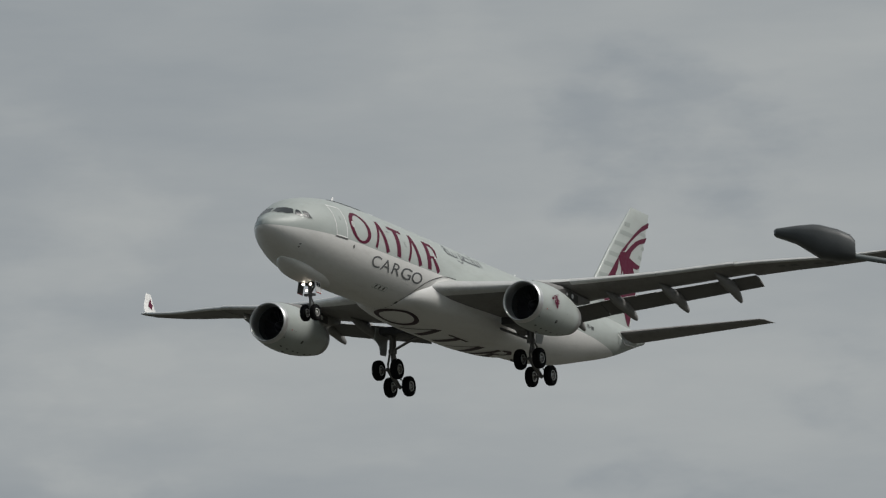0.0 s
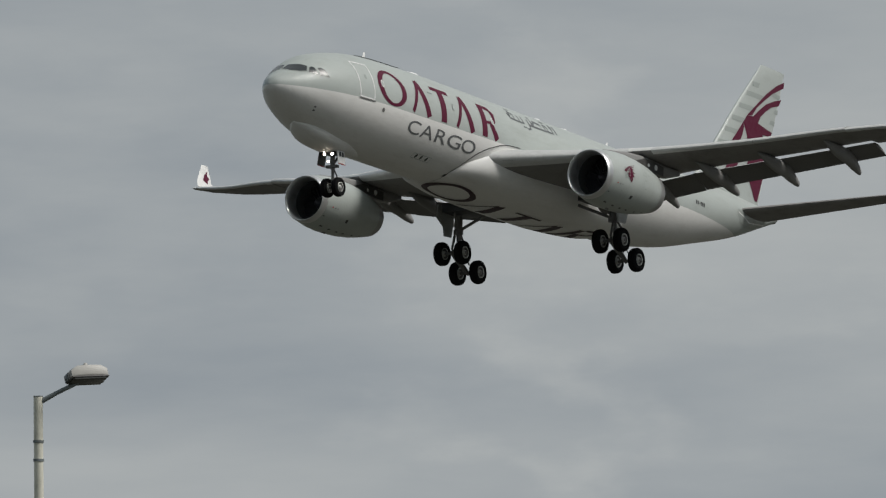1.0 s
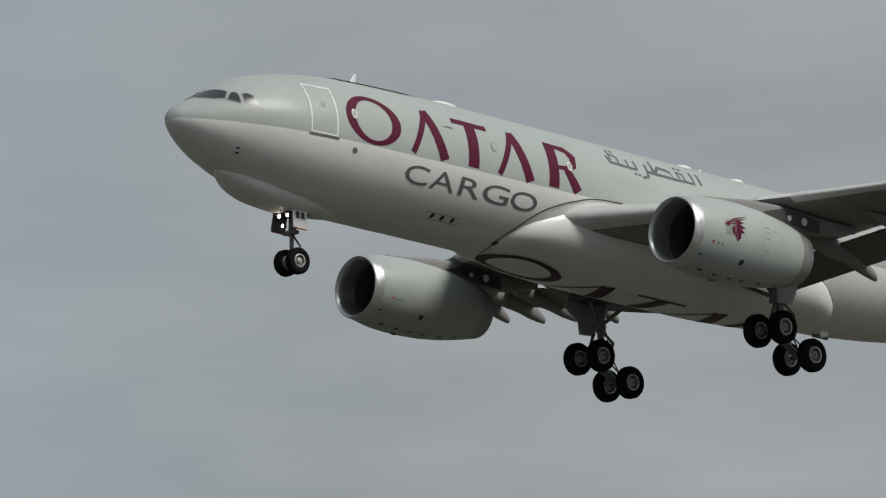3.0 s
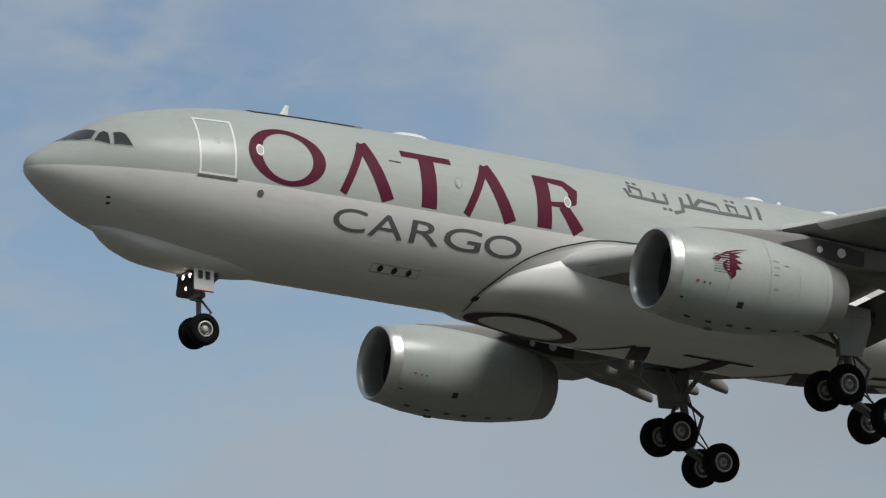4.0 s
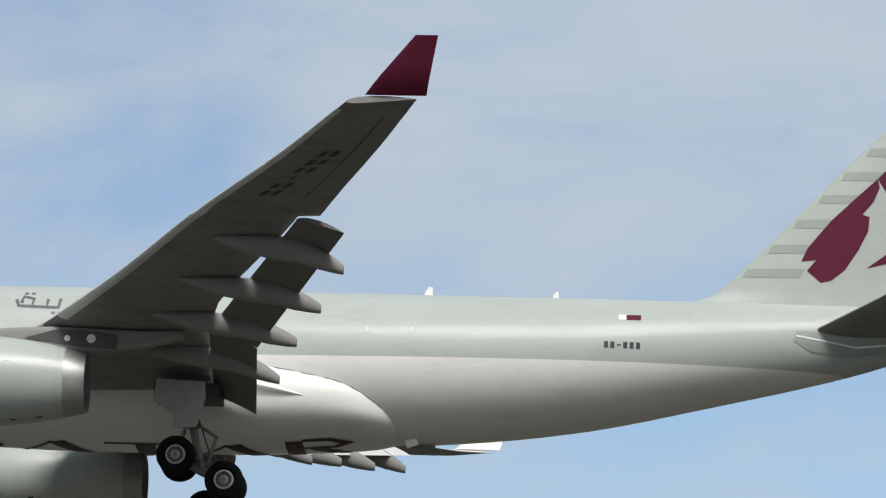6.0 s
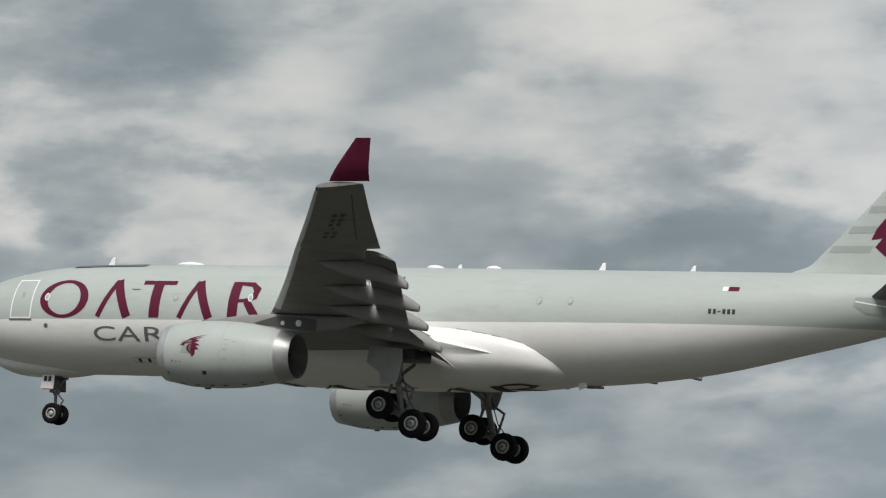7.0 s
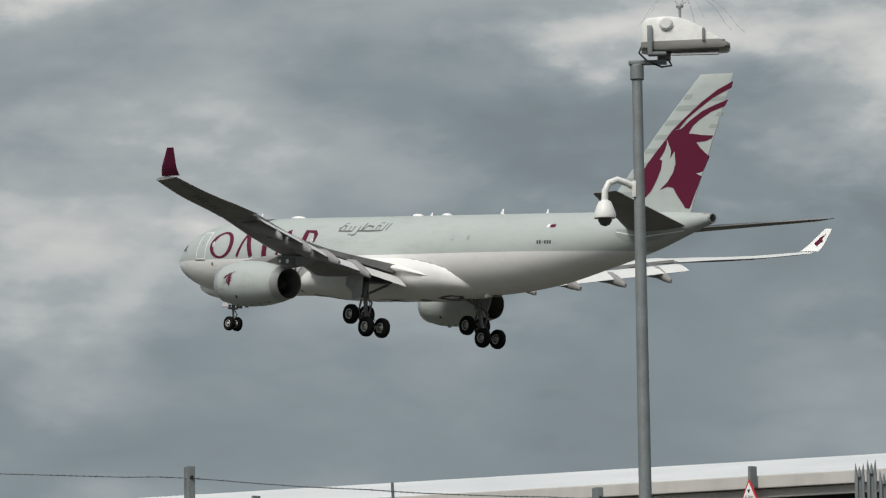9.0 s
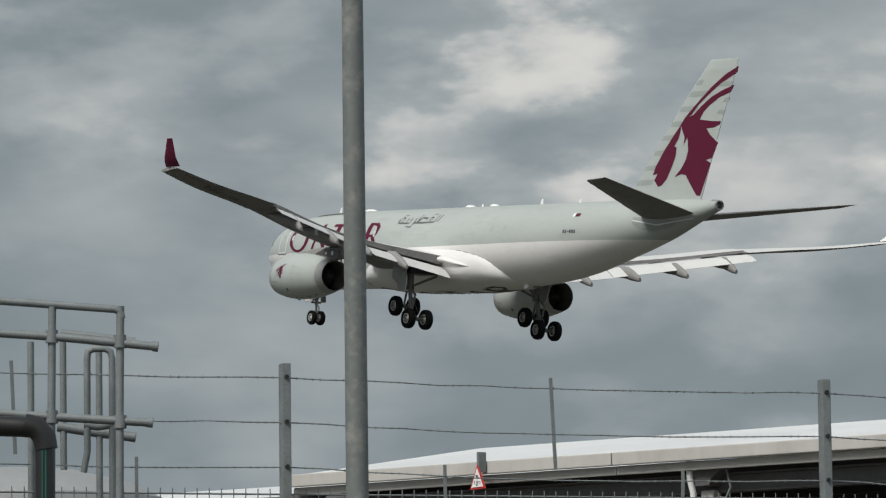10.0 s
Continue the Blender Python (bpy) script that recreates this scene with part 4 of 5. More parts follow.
    for x, zt, zb, w in ((19.6, -1.07, -1.12, 0.03), (20.6, -0.98, -1.25, 0.18), (22.0, -0.80, -1.6, 0.30), (23.5, -0.72, -1.7, 0.34), (25.0, -0.75, -1.65, 0.33), (26.8, -0.8, -1.45, 0.26), (28.3, -0.75, -1.05, 0.10)):
        rings.append([Vector((x, s * 9.4 + w * math.copysign(abs(math.cos(t)) ** 0.5, math.cos(t)), (zt + zb) / 2 + (zt - zb) / 2 * math.copysign(abs(math.sin(t)) ** 0.5, math.sin(t)))) for t in [2 * math.pi * i / 20 for i in range(20)]])
    p = part("pylon", loft(rings), M_CANOE, airplane, "grey engine pylon")
    side = lambda a, b: Vector((a, s * 9.4 - 0.365, b))
    decal("pylon_panel", [[(22.6, -1.2), (23.7, -0.88), (24.6, -0.86), (25.9, -1.0), (25.9, -1.52), (24.9, -1.5), (23.6, -1.32)]], side, M_PYLON, p)
    for x, r in ((24.15, 0.11), (25.0, 0.16)):
        part("pylon_port", revolve([(-0.385, 0.001), (-0.385, r), (-0.33, r)], (x, s * 9.4, -1.18), "y", 20), M_LINE, p)


engine(-1), engine(1)

# tail ---------------------------------------------------------------------
F_LE = curve1([2.3, 2.85, 3.06, 3.75, 4.75, 8.46, 11.89], [45.2, 46.1, 46.8, 47.6, 48.6, 52.11, 55.62])
F_TE = curve1([2.3, 2.95, 11.89], [55.3, 55.53, 58.78])


def fin_skin(x, z, off=0.012, s=-1):
    c = F_TE(z) - F_LE(z)
    u = min(1, max(0.0005, (x - F_LE(z)) / c))
    t = 5 * 0.085 * c * (0.2969 * math.sqrt(u) - 0.126 * u - 0.3516 * u * u + 0.2843 * u ** 3 - 0.1015 * u ** 4)
    return Vector((x, s * (t + off), z))


zs = [2.3 + 0.2 * i for i in range(46)] + [11.5, 11.7, 11.89]
rings = []
for z in zs:
    r = foil(F_LE(z), F_TE(z) - F_LE(z), 0, 0.085, 1, 0, n=30, camber=0)
    k = 1 if z < 11.5 else (0.7 if z < 11.8 else 0.25)
    rings.append([Vector((p.x, p.z * k * (1.0 if p.z > 0 else 1 / 0.9), z)) for p in r])
fin = part("tail_fin", loft(rings), M_GREY, airplane, "pale grey tail fin with maroon emblem")
HORN = [(58.79, 11.34), (57.47, 10.82), (56.05, 10.02), (54.44, 8.91), (53.43, 8.18), (54.12, 8.3), (54.77, 8.9), (55.78, 9.54), (57.1, 10.28), (58.69, 10.93)]
EMBLEM = [(58.43, 10.13), (57.35, 9.84), (56.12, 9.4), (55.1, 8.82), (54.29, 8.27), (53.43, 8.18), (52.94, 7.66), (53.15, 7.34), (53.47, 6.83), (53.41, 6.34), (53.6, 6.58), (53.79, 6.82), (53.93, 5.95), (53.73, 5.33), (53.25, 4.73), (52.58, 4.22), (53.28, 4.41), (53.79, 4.34), (54.09, 3.96), (54.59, 3.39), (54.96, 2.97), (55.35, 2.95), (56.3, 5.09), (55.79, 5.29), (56.4, 5.4), (56.95, 6.38), (56.16, 6.93), (55.75, 7.35), (56.54, 7.41), (57.1, 7.59), (57.2, 7.78), (56.28, 7.82), (55.02, 7.96), (55.36, 8.44), (55.96, 8.85), (56.98, 9.36), (58.1, 9.68)]
LOBE = [(52.94, 7.66), (52.25, 7.0), (51.25, 6.03), (50.37, 4.93), (50.14, 4.41), (50.71, 4.49), (50.36, 4.06), (50.89, 3.62), (51.28, 3.72), (51.78, 4.14), (52.25, 4.88), (52.61, 5.62), (52.66, 6.18), (52.39, 6.27), (52.81, 6.79), (53.02, 7.32)]
for tag, s in SIDES:
    decal("emblem", [HORN, EMBLEM, LOBE], lambda a, b, s=s: fin_skin(a, b, 0.018, s), M_MAROON, fin, label="maroon emblem shapes")
    bars = []
    for i, (x1, z) in enumerate(((55.1, 10.4), (55.65, 9.67), (54.7, 8.7), (53.5, 7.75), (52.25, 6.85), (51.5, 5.88), (50.75, 4.9), (50.2, 3.95))):
        x0 = F_LE(z) + 0.15
        bars.append([(x0, z - 0.17), (x1 - 0.1, z - 0.17), (x1 + 0.1, z + 0.17), (F_LE(z + 0.17) + 0.15, z + 0.17)])
    for x0, x1, z in ((57.35, 57.95, 9.2), (56.75, 57.55, 8.4), (56.9, 58.25, 10.32 - 0.1)):
        bars.append([(x0, z - 0.14), (x1 - 0.05, z - 0.14), (x1 + 0.05, z + 0.14), (x0 + 0.2, z + 0.14)])
    for bar in bars:
        decal("fin_bar", [bar], lambda a, b, s=s: fin_skin(a, b, 0.012, s), M_STRIPE, fin)

for tag, s in SIDES:
    rings = []
    for q in (0, 0.1, 0.3, 0.5, 0.7, 0.9, 0.97, 1.0):
        y = 0.7 + 9.3 * q
        le, te, z = 50.2 + 6.55 * q, 55.7 + 3.3 * q, 1.45 + 1.6 * q
        rings.append(foil(le + (0.25 if q == 1 else 0), te - le - (0.25 if q == 1 else 0), z, 0.095 if q < 1 else 0.03, s, y, n=12, camber=-0.01, twist=-3))
    t = part("tailplane", loft(rings), M_WING, airplane, "grey horizontal tailplane")
    decal("tailplane_seal", [stroke([(50.0, 1.3), (52.2, 1.0), (55.4, 1.45)], 0.07)], lambda a, b, s=s: hull_side(a, b, s, 0.03), M_LINE, t)
    decal("tailplane_slot", [[(49.9, 1.1), (50.5, 0.75), (51.8, 0.6), (53.2, 0.85), (54.1, 1.25), (52.1, 1.5), (50.0, 1.5)]], lambda a, b, s=s: hull_side(a, b, s, 0.015), M_STRIPE, airplane)
part("exhaust_pipe", revolve([(56.9, 0.40), (57.5, 0.355), (57.62, 0.33), (57.62, 0.27), (57.1, 0.25), (57.0, 0.001)], (0, 0, 2.27), n=24), M_NOZZLE, airplane, "dark auxiliary exhaust pipe")
part("beacon_mast", box((35.9, -0.6, -2.86), (0.45, 0.1, 0.3), bevel=0.03, rot=Euler((0, radians(-20), 0)).to_matrix()), M_LINE, airplane)
part("drain_fairing", box((36.3, 0, -2.88), (0.9, 0.16, 0.12), bevel=0.04), M_STEEL, airplane)


# landing gear ----------------------------------------------------------------
def wheel_mesh(r, w, name):
    """A tyre with rounded shoulders, grooves, and a dished hub with bolts, turned round y."""
    h = w / 2
    bm = revolve([(-h * 0.55, r * 0.52), (-h * 0.98, r * 0.60), (-h, r * 0.78), (-h * 0.86, r * 0.93), (-h * 0.55, r * 0.99), (-h * 0.3, r), (-h * 0.27, r * 0.985), (-h * 0.22, r), (h * 0.22, r), (h * 0.27, r * 0.985), (h * 0.3, r), (h * 0.55, r * 0.99), (h * 0.86, r * 0.93), (h, r * 0.78), (h * 0.98, r * 0.60), (h * 0.55, r * 0.52)], (0, 0, 0), "y", 40)
    for s in (-1, 1):
        revolve([(s * h * 0.55, r * 0.52), (s * h * 0.92, r * 0.50), (s * h * 0.85, r * 0.42)], (0, 0, 0), "y", 28, bm=bm, mi=1)
        revolve([(s * h * 0.85, r * 0.42), (s * h * 0.5, r * 0.38), (s * h * 0.46, r * 0.24)], (0, 0, 0), "y", 28, bm=bm, mi=3)
        revolve([(s * h * 0.46, r * 0.24), (s * h * 0.78, r * 0.20), (s * h * 0.86, r * 0.12), (s * h * 0.86, 0.001)], (0, 0, 0), "y", 28, bm=bm, mi=1)
        for i in range(9):
            a = 2 * math.pi * i / 9
            revolve([(s * h * 0.5, 0.035 * r), (s * h * 0.62, 0.035 * r), (s * h * 0.62, 0.001)], (r * 0.33 * math.sin(a), 0, r * 0.33 * math.cos(a)), "y", 6, bm=bm, mi=2)
    me = bpy.data.meshes.new(name)
    bmesh.ops.recalc_face_normals(bm, faces=bm.faces)
    for f in bm.faces:
        f.smooth = True
    bm.to_mesh(me)
    bm.free()
    for m in (M_TYRE, M_HUB, M_DARK, M_STEEL):
        me.materials.append(m)
    return me


MAIN_WHEEL, NOSE_WHEEL = wheel_mesh(0.70, 0.50, "main_wheel"), wheel_mesh(0.53, 0.36, "nose_wheel")


def main_gear(s):
    y = s * 5.34
    f, r = Vector((27.78, y, -4.58)), Vector((29.56, y, -5.46))
    mid = (f + r) / 2
    g = part("main_landing_gear", tube([(28.15, s * 5.2, -1.7), (28.2, s * 5.22, -3.2)], 0.24, 20, bm=tube([(28.2, s * 5.22, -3.1), tuple(mid)], 0.15, 18)), M_STEEL, airplane, "grey steel main landing gear leg")
    part("bogie_beam", tube([tuple(f + (f - r) * 0.06), tuple(mid), tuple(r + (r - f) * 0.06)], [0.12, 0.17, 0.12], 14), M_STEEL, g)
    for p in (f, r):
        part("axle", tube([(p.x, y - 0.95, p.z), (p.x, y + 0.95, p.z)], 0.09, 12), M_STEEL, g)
        part("brake_rod", tube([(p.x, y - 0.3, p.z + 0.25), tuple(mid + Vector((0, -0.3, 0.35)))], 0.035, 8), M_STEEL, g)
        for d in (-0.7, 0.7):
            wh = new("wheel", MAIN_WHEEL)
            wh.parent, wh.matrix_basis = g, pose(p.x, y + d, p.z, 0, random.uniform(0, 360), 0)
    part("torque_link", tube([(28.35, y, -3.25), (29.15, y, -3.75), (28.95, y, -4.45), tuple(mid + Vector((0.15, 0, 0.15)))], [0.06, 0.075, 0.075, 0.06], 8), M_STEEL, g)
    part("side_stay", tube([(28.2, s * 5.2, -3.2), (28.0, s * 3.0, -2.3)], 0.09, 12), M_STEEL, g)
    part("drag_stay", tube([(28.2, s * 5.2, -3.3), (27.0, s * 4.9, -1.8)], 0.07, 10), M_STEEL, g)
    part("pitch_trimmer", tube([(28.0, y, -3.5), (27.75, y, -4.3), (27.95, y, -4.62)], [0.08, 0.07, 0.05], 10), M_STEEL, g)
    part("brake_hose", tube([(28.4, y - s * 0.1, -2.9), (28.65, y - s * 0.15, -3.6), (28.9, y - s * 0.12, -4.3), (29.5, y - s * 0.1, -5.0)], 0.028, 8), M_BLACK, g)
    part("collar", revolve([(-0.16, 0.15), (-0.16, 0.29), (0.1, 0.29), (0.1, 0.2)], (28.2, s * 5.22, -3.25), "z", 20), M_STEEL, g)
    # leg door and hinged bay door
    bm = bmesh.new()
    prof = [(26.95, -1.75), (28.7, -1.85), (28.75, -2.4), (28.6, -3.05), (28.45, -3.5), (27.65, -3.55), (27.55, -3.0), (26.85, -2.55)]
    loft([[Vector((x, s * (5.86 + 0.04 * math.sin(i)), z)) for i, (x, z) in enumerate(prof)], [Vector((x, s * (5.93 + 0.04 * math.sin(i)), z)) for i, (x, z) in enumerate(prof)]], bm=bm)
    part("gear_door", bm, M_GEARDOOR, g, "grey gear leg door", smooth=False)
    part("door_strap", box((27.85, s * 5.99, -2.05), (1.4, 0.05, 0.3), bevel=0.02), M_GEARDOOR, g)
    # solid near-black box in place of the shaded open wheel bay
    part("bay_shade_box", box((28.0, s * 4.6, -2.05), (2.4, 1.9, 0.5), bevel=0.05), M_DARK, g)


main_gear(-1), main_gear(1)


def nose_gear():
    a = Vector((6.58, 0, -4.89))
    g = part("nose_landing_gear", tube([(6.45, 0, -2.6), (6.5, 0, -3.9)], 0.13, 18, bm=tube([(6.5, 0, -3.8), tuple(a)], 0.085, 16)), M_STEEL, airplane, "grey steel nose landing gear leg")
    part("axle", tube([(a.x, -0.5, a.z), (a.x, 0.5, a.z)], 0.07, 12), M_STEEL, g)
    for s in (-1, 1):
        wh = new("wheel", NOSE_WHEEL)
        wh.parent, wh.matrix_basis = g, pose(a.x, s * 0.36, a.z, 0, 30, 0)
        d = part("gear_door", box((6.35, s * 0.62, -3.3), (0.72, 0.05, 0.75), bevel=0.02, rot=Euler((radians(s * 8), 0, 0)).to_matrix()), M_LINE if s < 0 else M_STEEL, g, "white nose gear door" if s < 0 else "grey nose gear door")
        part("door_band", box((6.37, s * 0.655, -3.57), (0.66, 0.04, 0.28), bevel=0.01, rot=Euler((radians(s * 8), 0, 0)).to_matrix()), M_RED, g)
        for dx in (-0.14, 0.12):
            part("door_mark", box((6.35 + dx, s * 0.655, -3.15), (0.15, 0.03, 0.26), bevel=0.005, rot=Euler((radians(s * 8), 0, 0)).to_matrix()), M_MARK, g)
    for y, z, r in ((-0.25, -3.12, 0.10), (0.25, -3.12, 0.10), (0.0, -3.55, 0.075)):
        hs = part("light_housing", revolve([(6.02, r * 0.95), (6.0, r * 1.08), (6.06, r * 1.05), (6.2, r * 0.6), (6.24, 0.001)], (0, y, z), "x", 20), M_STEEL, g)
        part("landing_light", revolve([(6.03, 0.001), (6.03, r * 0.8), (6.05, r * 0.9)], (0, y, z), "x", 20), M_LAMP, hs, "lit landing light")
    part("drag_stay", tube([(6.48, 0, -3.7), (7.4, 0, -2.7)], 0.07, 10), M_STEEL, g)
    part("torque_link", tube([(6.6, 0, -3.85), (6.98, 0, -4.2), (6.68, 0, -4.6)], 0.045, 8), M_STEEL, g)
    part("steering_jack", box((6.45, 0, -3.75), (0.24, 0.75, 0.16), bevel=0.03), M_STEEL, g)
    # dark solid box stands for shade inside the nose-gear bay
    part("bay_shade_box", box((6.4, 0, -2.98), (1.1, 0.9, 0.22), bevel=0.03), M_DARK, g)


nose_gear()

LAMPA, LAMPA_TOP = (64.55, 47.26), 6.70
LAMP0 = (44.49, 18.02, 7.40)
SIGN = (-9.139, 11.225, 3.258)
P1 = (-44.00, 41.77, 11.00)
P2 = (-38.676, 27.078)
PALES = (-36.63, 37.63, 5.76)
FAR, FARZ = (-98.83, 63.02), 6.61
RAIL = (-42.34, 26.90, 5.56)
TANK = (-54.95, 33.00, 6.11)

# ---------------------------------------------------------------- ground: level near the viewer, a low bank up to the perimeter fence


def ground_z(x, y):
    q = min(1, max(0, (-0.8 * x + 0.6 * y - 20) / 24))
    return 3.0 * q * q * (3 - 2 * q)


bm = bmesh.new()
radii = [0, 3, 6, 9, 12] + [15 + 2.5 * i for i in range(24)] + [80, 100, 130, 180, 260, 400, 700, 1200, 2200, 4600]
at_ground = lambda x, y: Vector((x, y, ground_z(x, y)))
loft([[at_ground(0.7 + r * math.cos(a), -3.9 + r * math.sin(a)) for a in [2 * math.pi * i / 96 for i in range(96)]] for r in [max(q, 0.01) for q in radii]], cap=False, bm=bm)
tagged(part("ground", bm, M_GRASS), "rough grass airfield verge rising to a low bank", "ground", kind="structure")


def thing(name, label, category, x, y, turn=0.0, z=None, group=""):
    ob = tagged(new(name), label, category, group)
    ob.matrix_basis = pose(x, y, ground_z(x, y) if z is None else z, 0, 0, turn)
    return ob


def street_lamp():
    x, y = LAMPA
    o = thing("street_lamp", "cream street lamp with a weathered beige boxy head", "street lamp", x, y, -53.7)
    top = LAMPA_TOP
    part("pole", tube([(0, 0, 0), (0, 0, 1.4), (0, 0, 1.42), (0, 0, top)], [0.1, 0.1, 0.08, 0.075], 20), M_POLE, o)
    for z in (top - 1.02, top - 0.72):
        part("band", revolve([(-0.02, 0.076), (-0.02, 0.088), (0.02, 0.088), (0.02, 0.076)], (0, 0, z), "z", 20), M_GALV, o)
    part("cap", revolve([(0, 0.078), (0.015, 0.078), (0.02, 0.001)], (0, 0, top), "z", 20), M_GALV, o)
    part("arm", tube([(0.0, 0, top - 0.1), (0.3, -0.03, top + 0.06), (0.66, -0.06, top + 0.23)], [0.045, 0.036, 0.036], 12), M_GALV, o)
    # the head leans over on its arm and shows its dark underside
    def sect(u, w, zt, zb, e=0.35):
        return [Vector((u, w * math.copysign(abs(math.cos(t)) ** e, math.cos(t)), (zt + zb) / 2 + (zt - zb) / 2 * math.copysign(abs(math.sin(t)) ** e, math.sin(t)))) for t in [2 * math.pi * i / 24 for i in range(24)]]
    lean = Matrix.Translation((0.80, -0.06, top + 0.27)) @ pose(0, 0, 0, -17, -3, 20)
    shell = loft([sect(u, w, zt, 0.0) for u, w, zt in ((-0.33, 0.10, 0.10), (-0.31, 0.14, 0.14), (-0.2, 0.17, 0.20), (0.0, 0.175, 0.21), (0.2, 0.17, 0.20), (0.30, 0.15, 0.15), (0.32, 0.12, 0.11))])
    shell.transform(lean)
    h = part("lamp_head", shell, M_STREETHEAD, o, "beige-grey moulded lamp head")
    tray = loft([sect(u, w, 0.0, zb) for u, w, zb in ((-0.30, 0.12, -0.03), (-0.27, 0.155, -0.05), (0.25, 0.155, -0.05), (0.28, 0.12, -0.03))])
    tray.transform(lean)
    part("lens", tray, M_LENS, h, "dark lamp lens")
    rim = box((0, 0, 0.0), (0.63, 0.34, 0.022), bevel=0.008)
    rim.transform(lean)
    part("rim", rim, M_GIRDER, h)
    cell = revolve([(0.2, 0.04), (0.26, 0.04), (0.28, 0.025), (0.28, 0.001)], (0, 0, 0), "z", 14)
    cell.transform(lean)
    part("photocell", cell, M_STREETHEAD, h)
    clip = box((-0.32, 0, 0.04), (0.09, 0.2, 0.13), bevel=0.02)
    clip.transform(lean)
    part("hinge_clip", clip, M_LAMPDARK, h)


def side_lamp():
    x, y, zt = LAMP0
    o = thing("street_lamp", "dark street lamp with a shovel-shaped head on a bent arm", "street lamp", x, y, -68.4)
    z = zt - ground_z(x, y)
    part("pole", tube([(0.95, 0, 0), (0.95, 0, z - 0.5)], [0.09, 0.06], 18), M_GALV, o)
    part("arm", tube([(0.95, 0, z - 0.52), (0.9, 0, z - 0.43), (0.72, 0, z - 0.37), (0.3, 0, z - 0.29)], 0.028, 12), M_GALV, o)
    rings = []
    for u, w, a, b in ((-0.42, 0.06, -0.025, -0.07), (-0.40, 0.12, -0.01, -0.085), (-0.2, 0.17, 0.012, -0.16), (-0.05, 0.19, 0.02, -0.26), (0.02, 0.19, 0.015, -0.31), (0.2, 0.17, -0.035, -0.345), (0.32, 0.13, -0.09, -0.35), (0.365, 0.10, -0.15, -0.33)):
        rings.append([Vector((u, w * math.copysign(abs(math.cos(t)) ** 0.6, math.cos(t)), z + (a + b) / 2 + (a - b) / 2 * math.copysign(abs(math.sin(t)) ** 0.6, math.sin(t)))) for t in [2 * math.pi * i / 20 for i in range(20)]])
    h = part("lamp_head", loft(rings), M_LAMPDARK, o, "dark grey shovel-shaped lamp head")
    part("lens", box((-0.08, 0, z - 0.17), (0.4, 0.24, 0.08), bevel=0.03, rot=Euler((0, radians(28), 0)).to_matrix()), M_LENS, h)


def round_sign():
    x, y, zt = SIGN
    o = thing("road_sign", "grey back of a round road sign on a steel post", "road sign", x, y, 39.0)
    z = zt - ground_z(x, y)
    part("post", tube([(0, 0, 0), (0, 0, z)], 0.0475, 24), M_GALV, o)
    part("cap", revolve([(z - 0.05, 0.0505), (z + 0.004, 0.0505), (z + 0.010, 0.041), (z + 0.011, 0.001)], (0, 0, 0), "z", 24), M_GALV, o, "grey post cap")
    R, cz, cu = 0.343, z - 0.383, 0.05
    d = part("disc", revolve([(0.062, 0.001), (0.062, R), (0.072, R + 0.002), (0.078, R), (0.078, 0.001)], (cu, 0, cz), "y", 64), M_SIGNBACK, o, "grey sign back")
    for zz in (cz + 0.2, cz - 0.2):
        for a, b in ((-0.20, -0.05), (0.05, 0.26)):
            part("rail", box(((a + b) / 2 + cu * 0, 0.052, zz), (b - a, 0.02, 0.022), bevel=0.003), M_GALV, d)
            part("rail_slot", box(((a + b) / 2, 0.0405, zz + 0.002), (b - a - 0.006, 0.004, 0.007)), M_BLACK, d)
        part("clip", revolve([(-0.016, 0.048), (-0.016, 0.053), (0.016, 0.053), (0.016, 0.048)], (0, 0, zz), "z", 24), M_GALV, o)


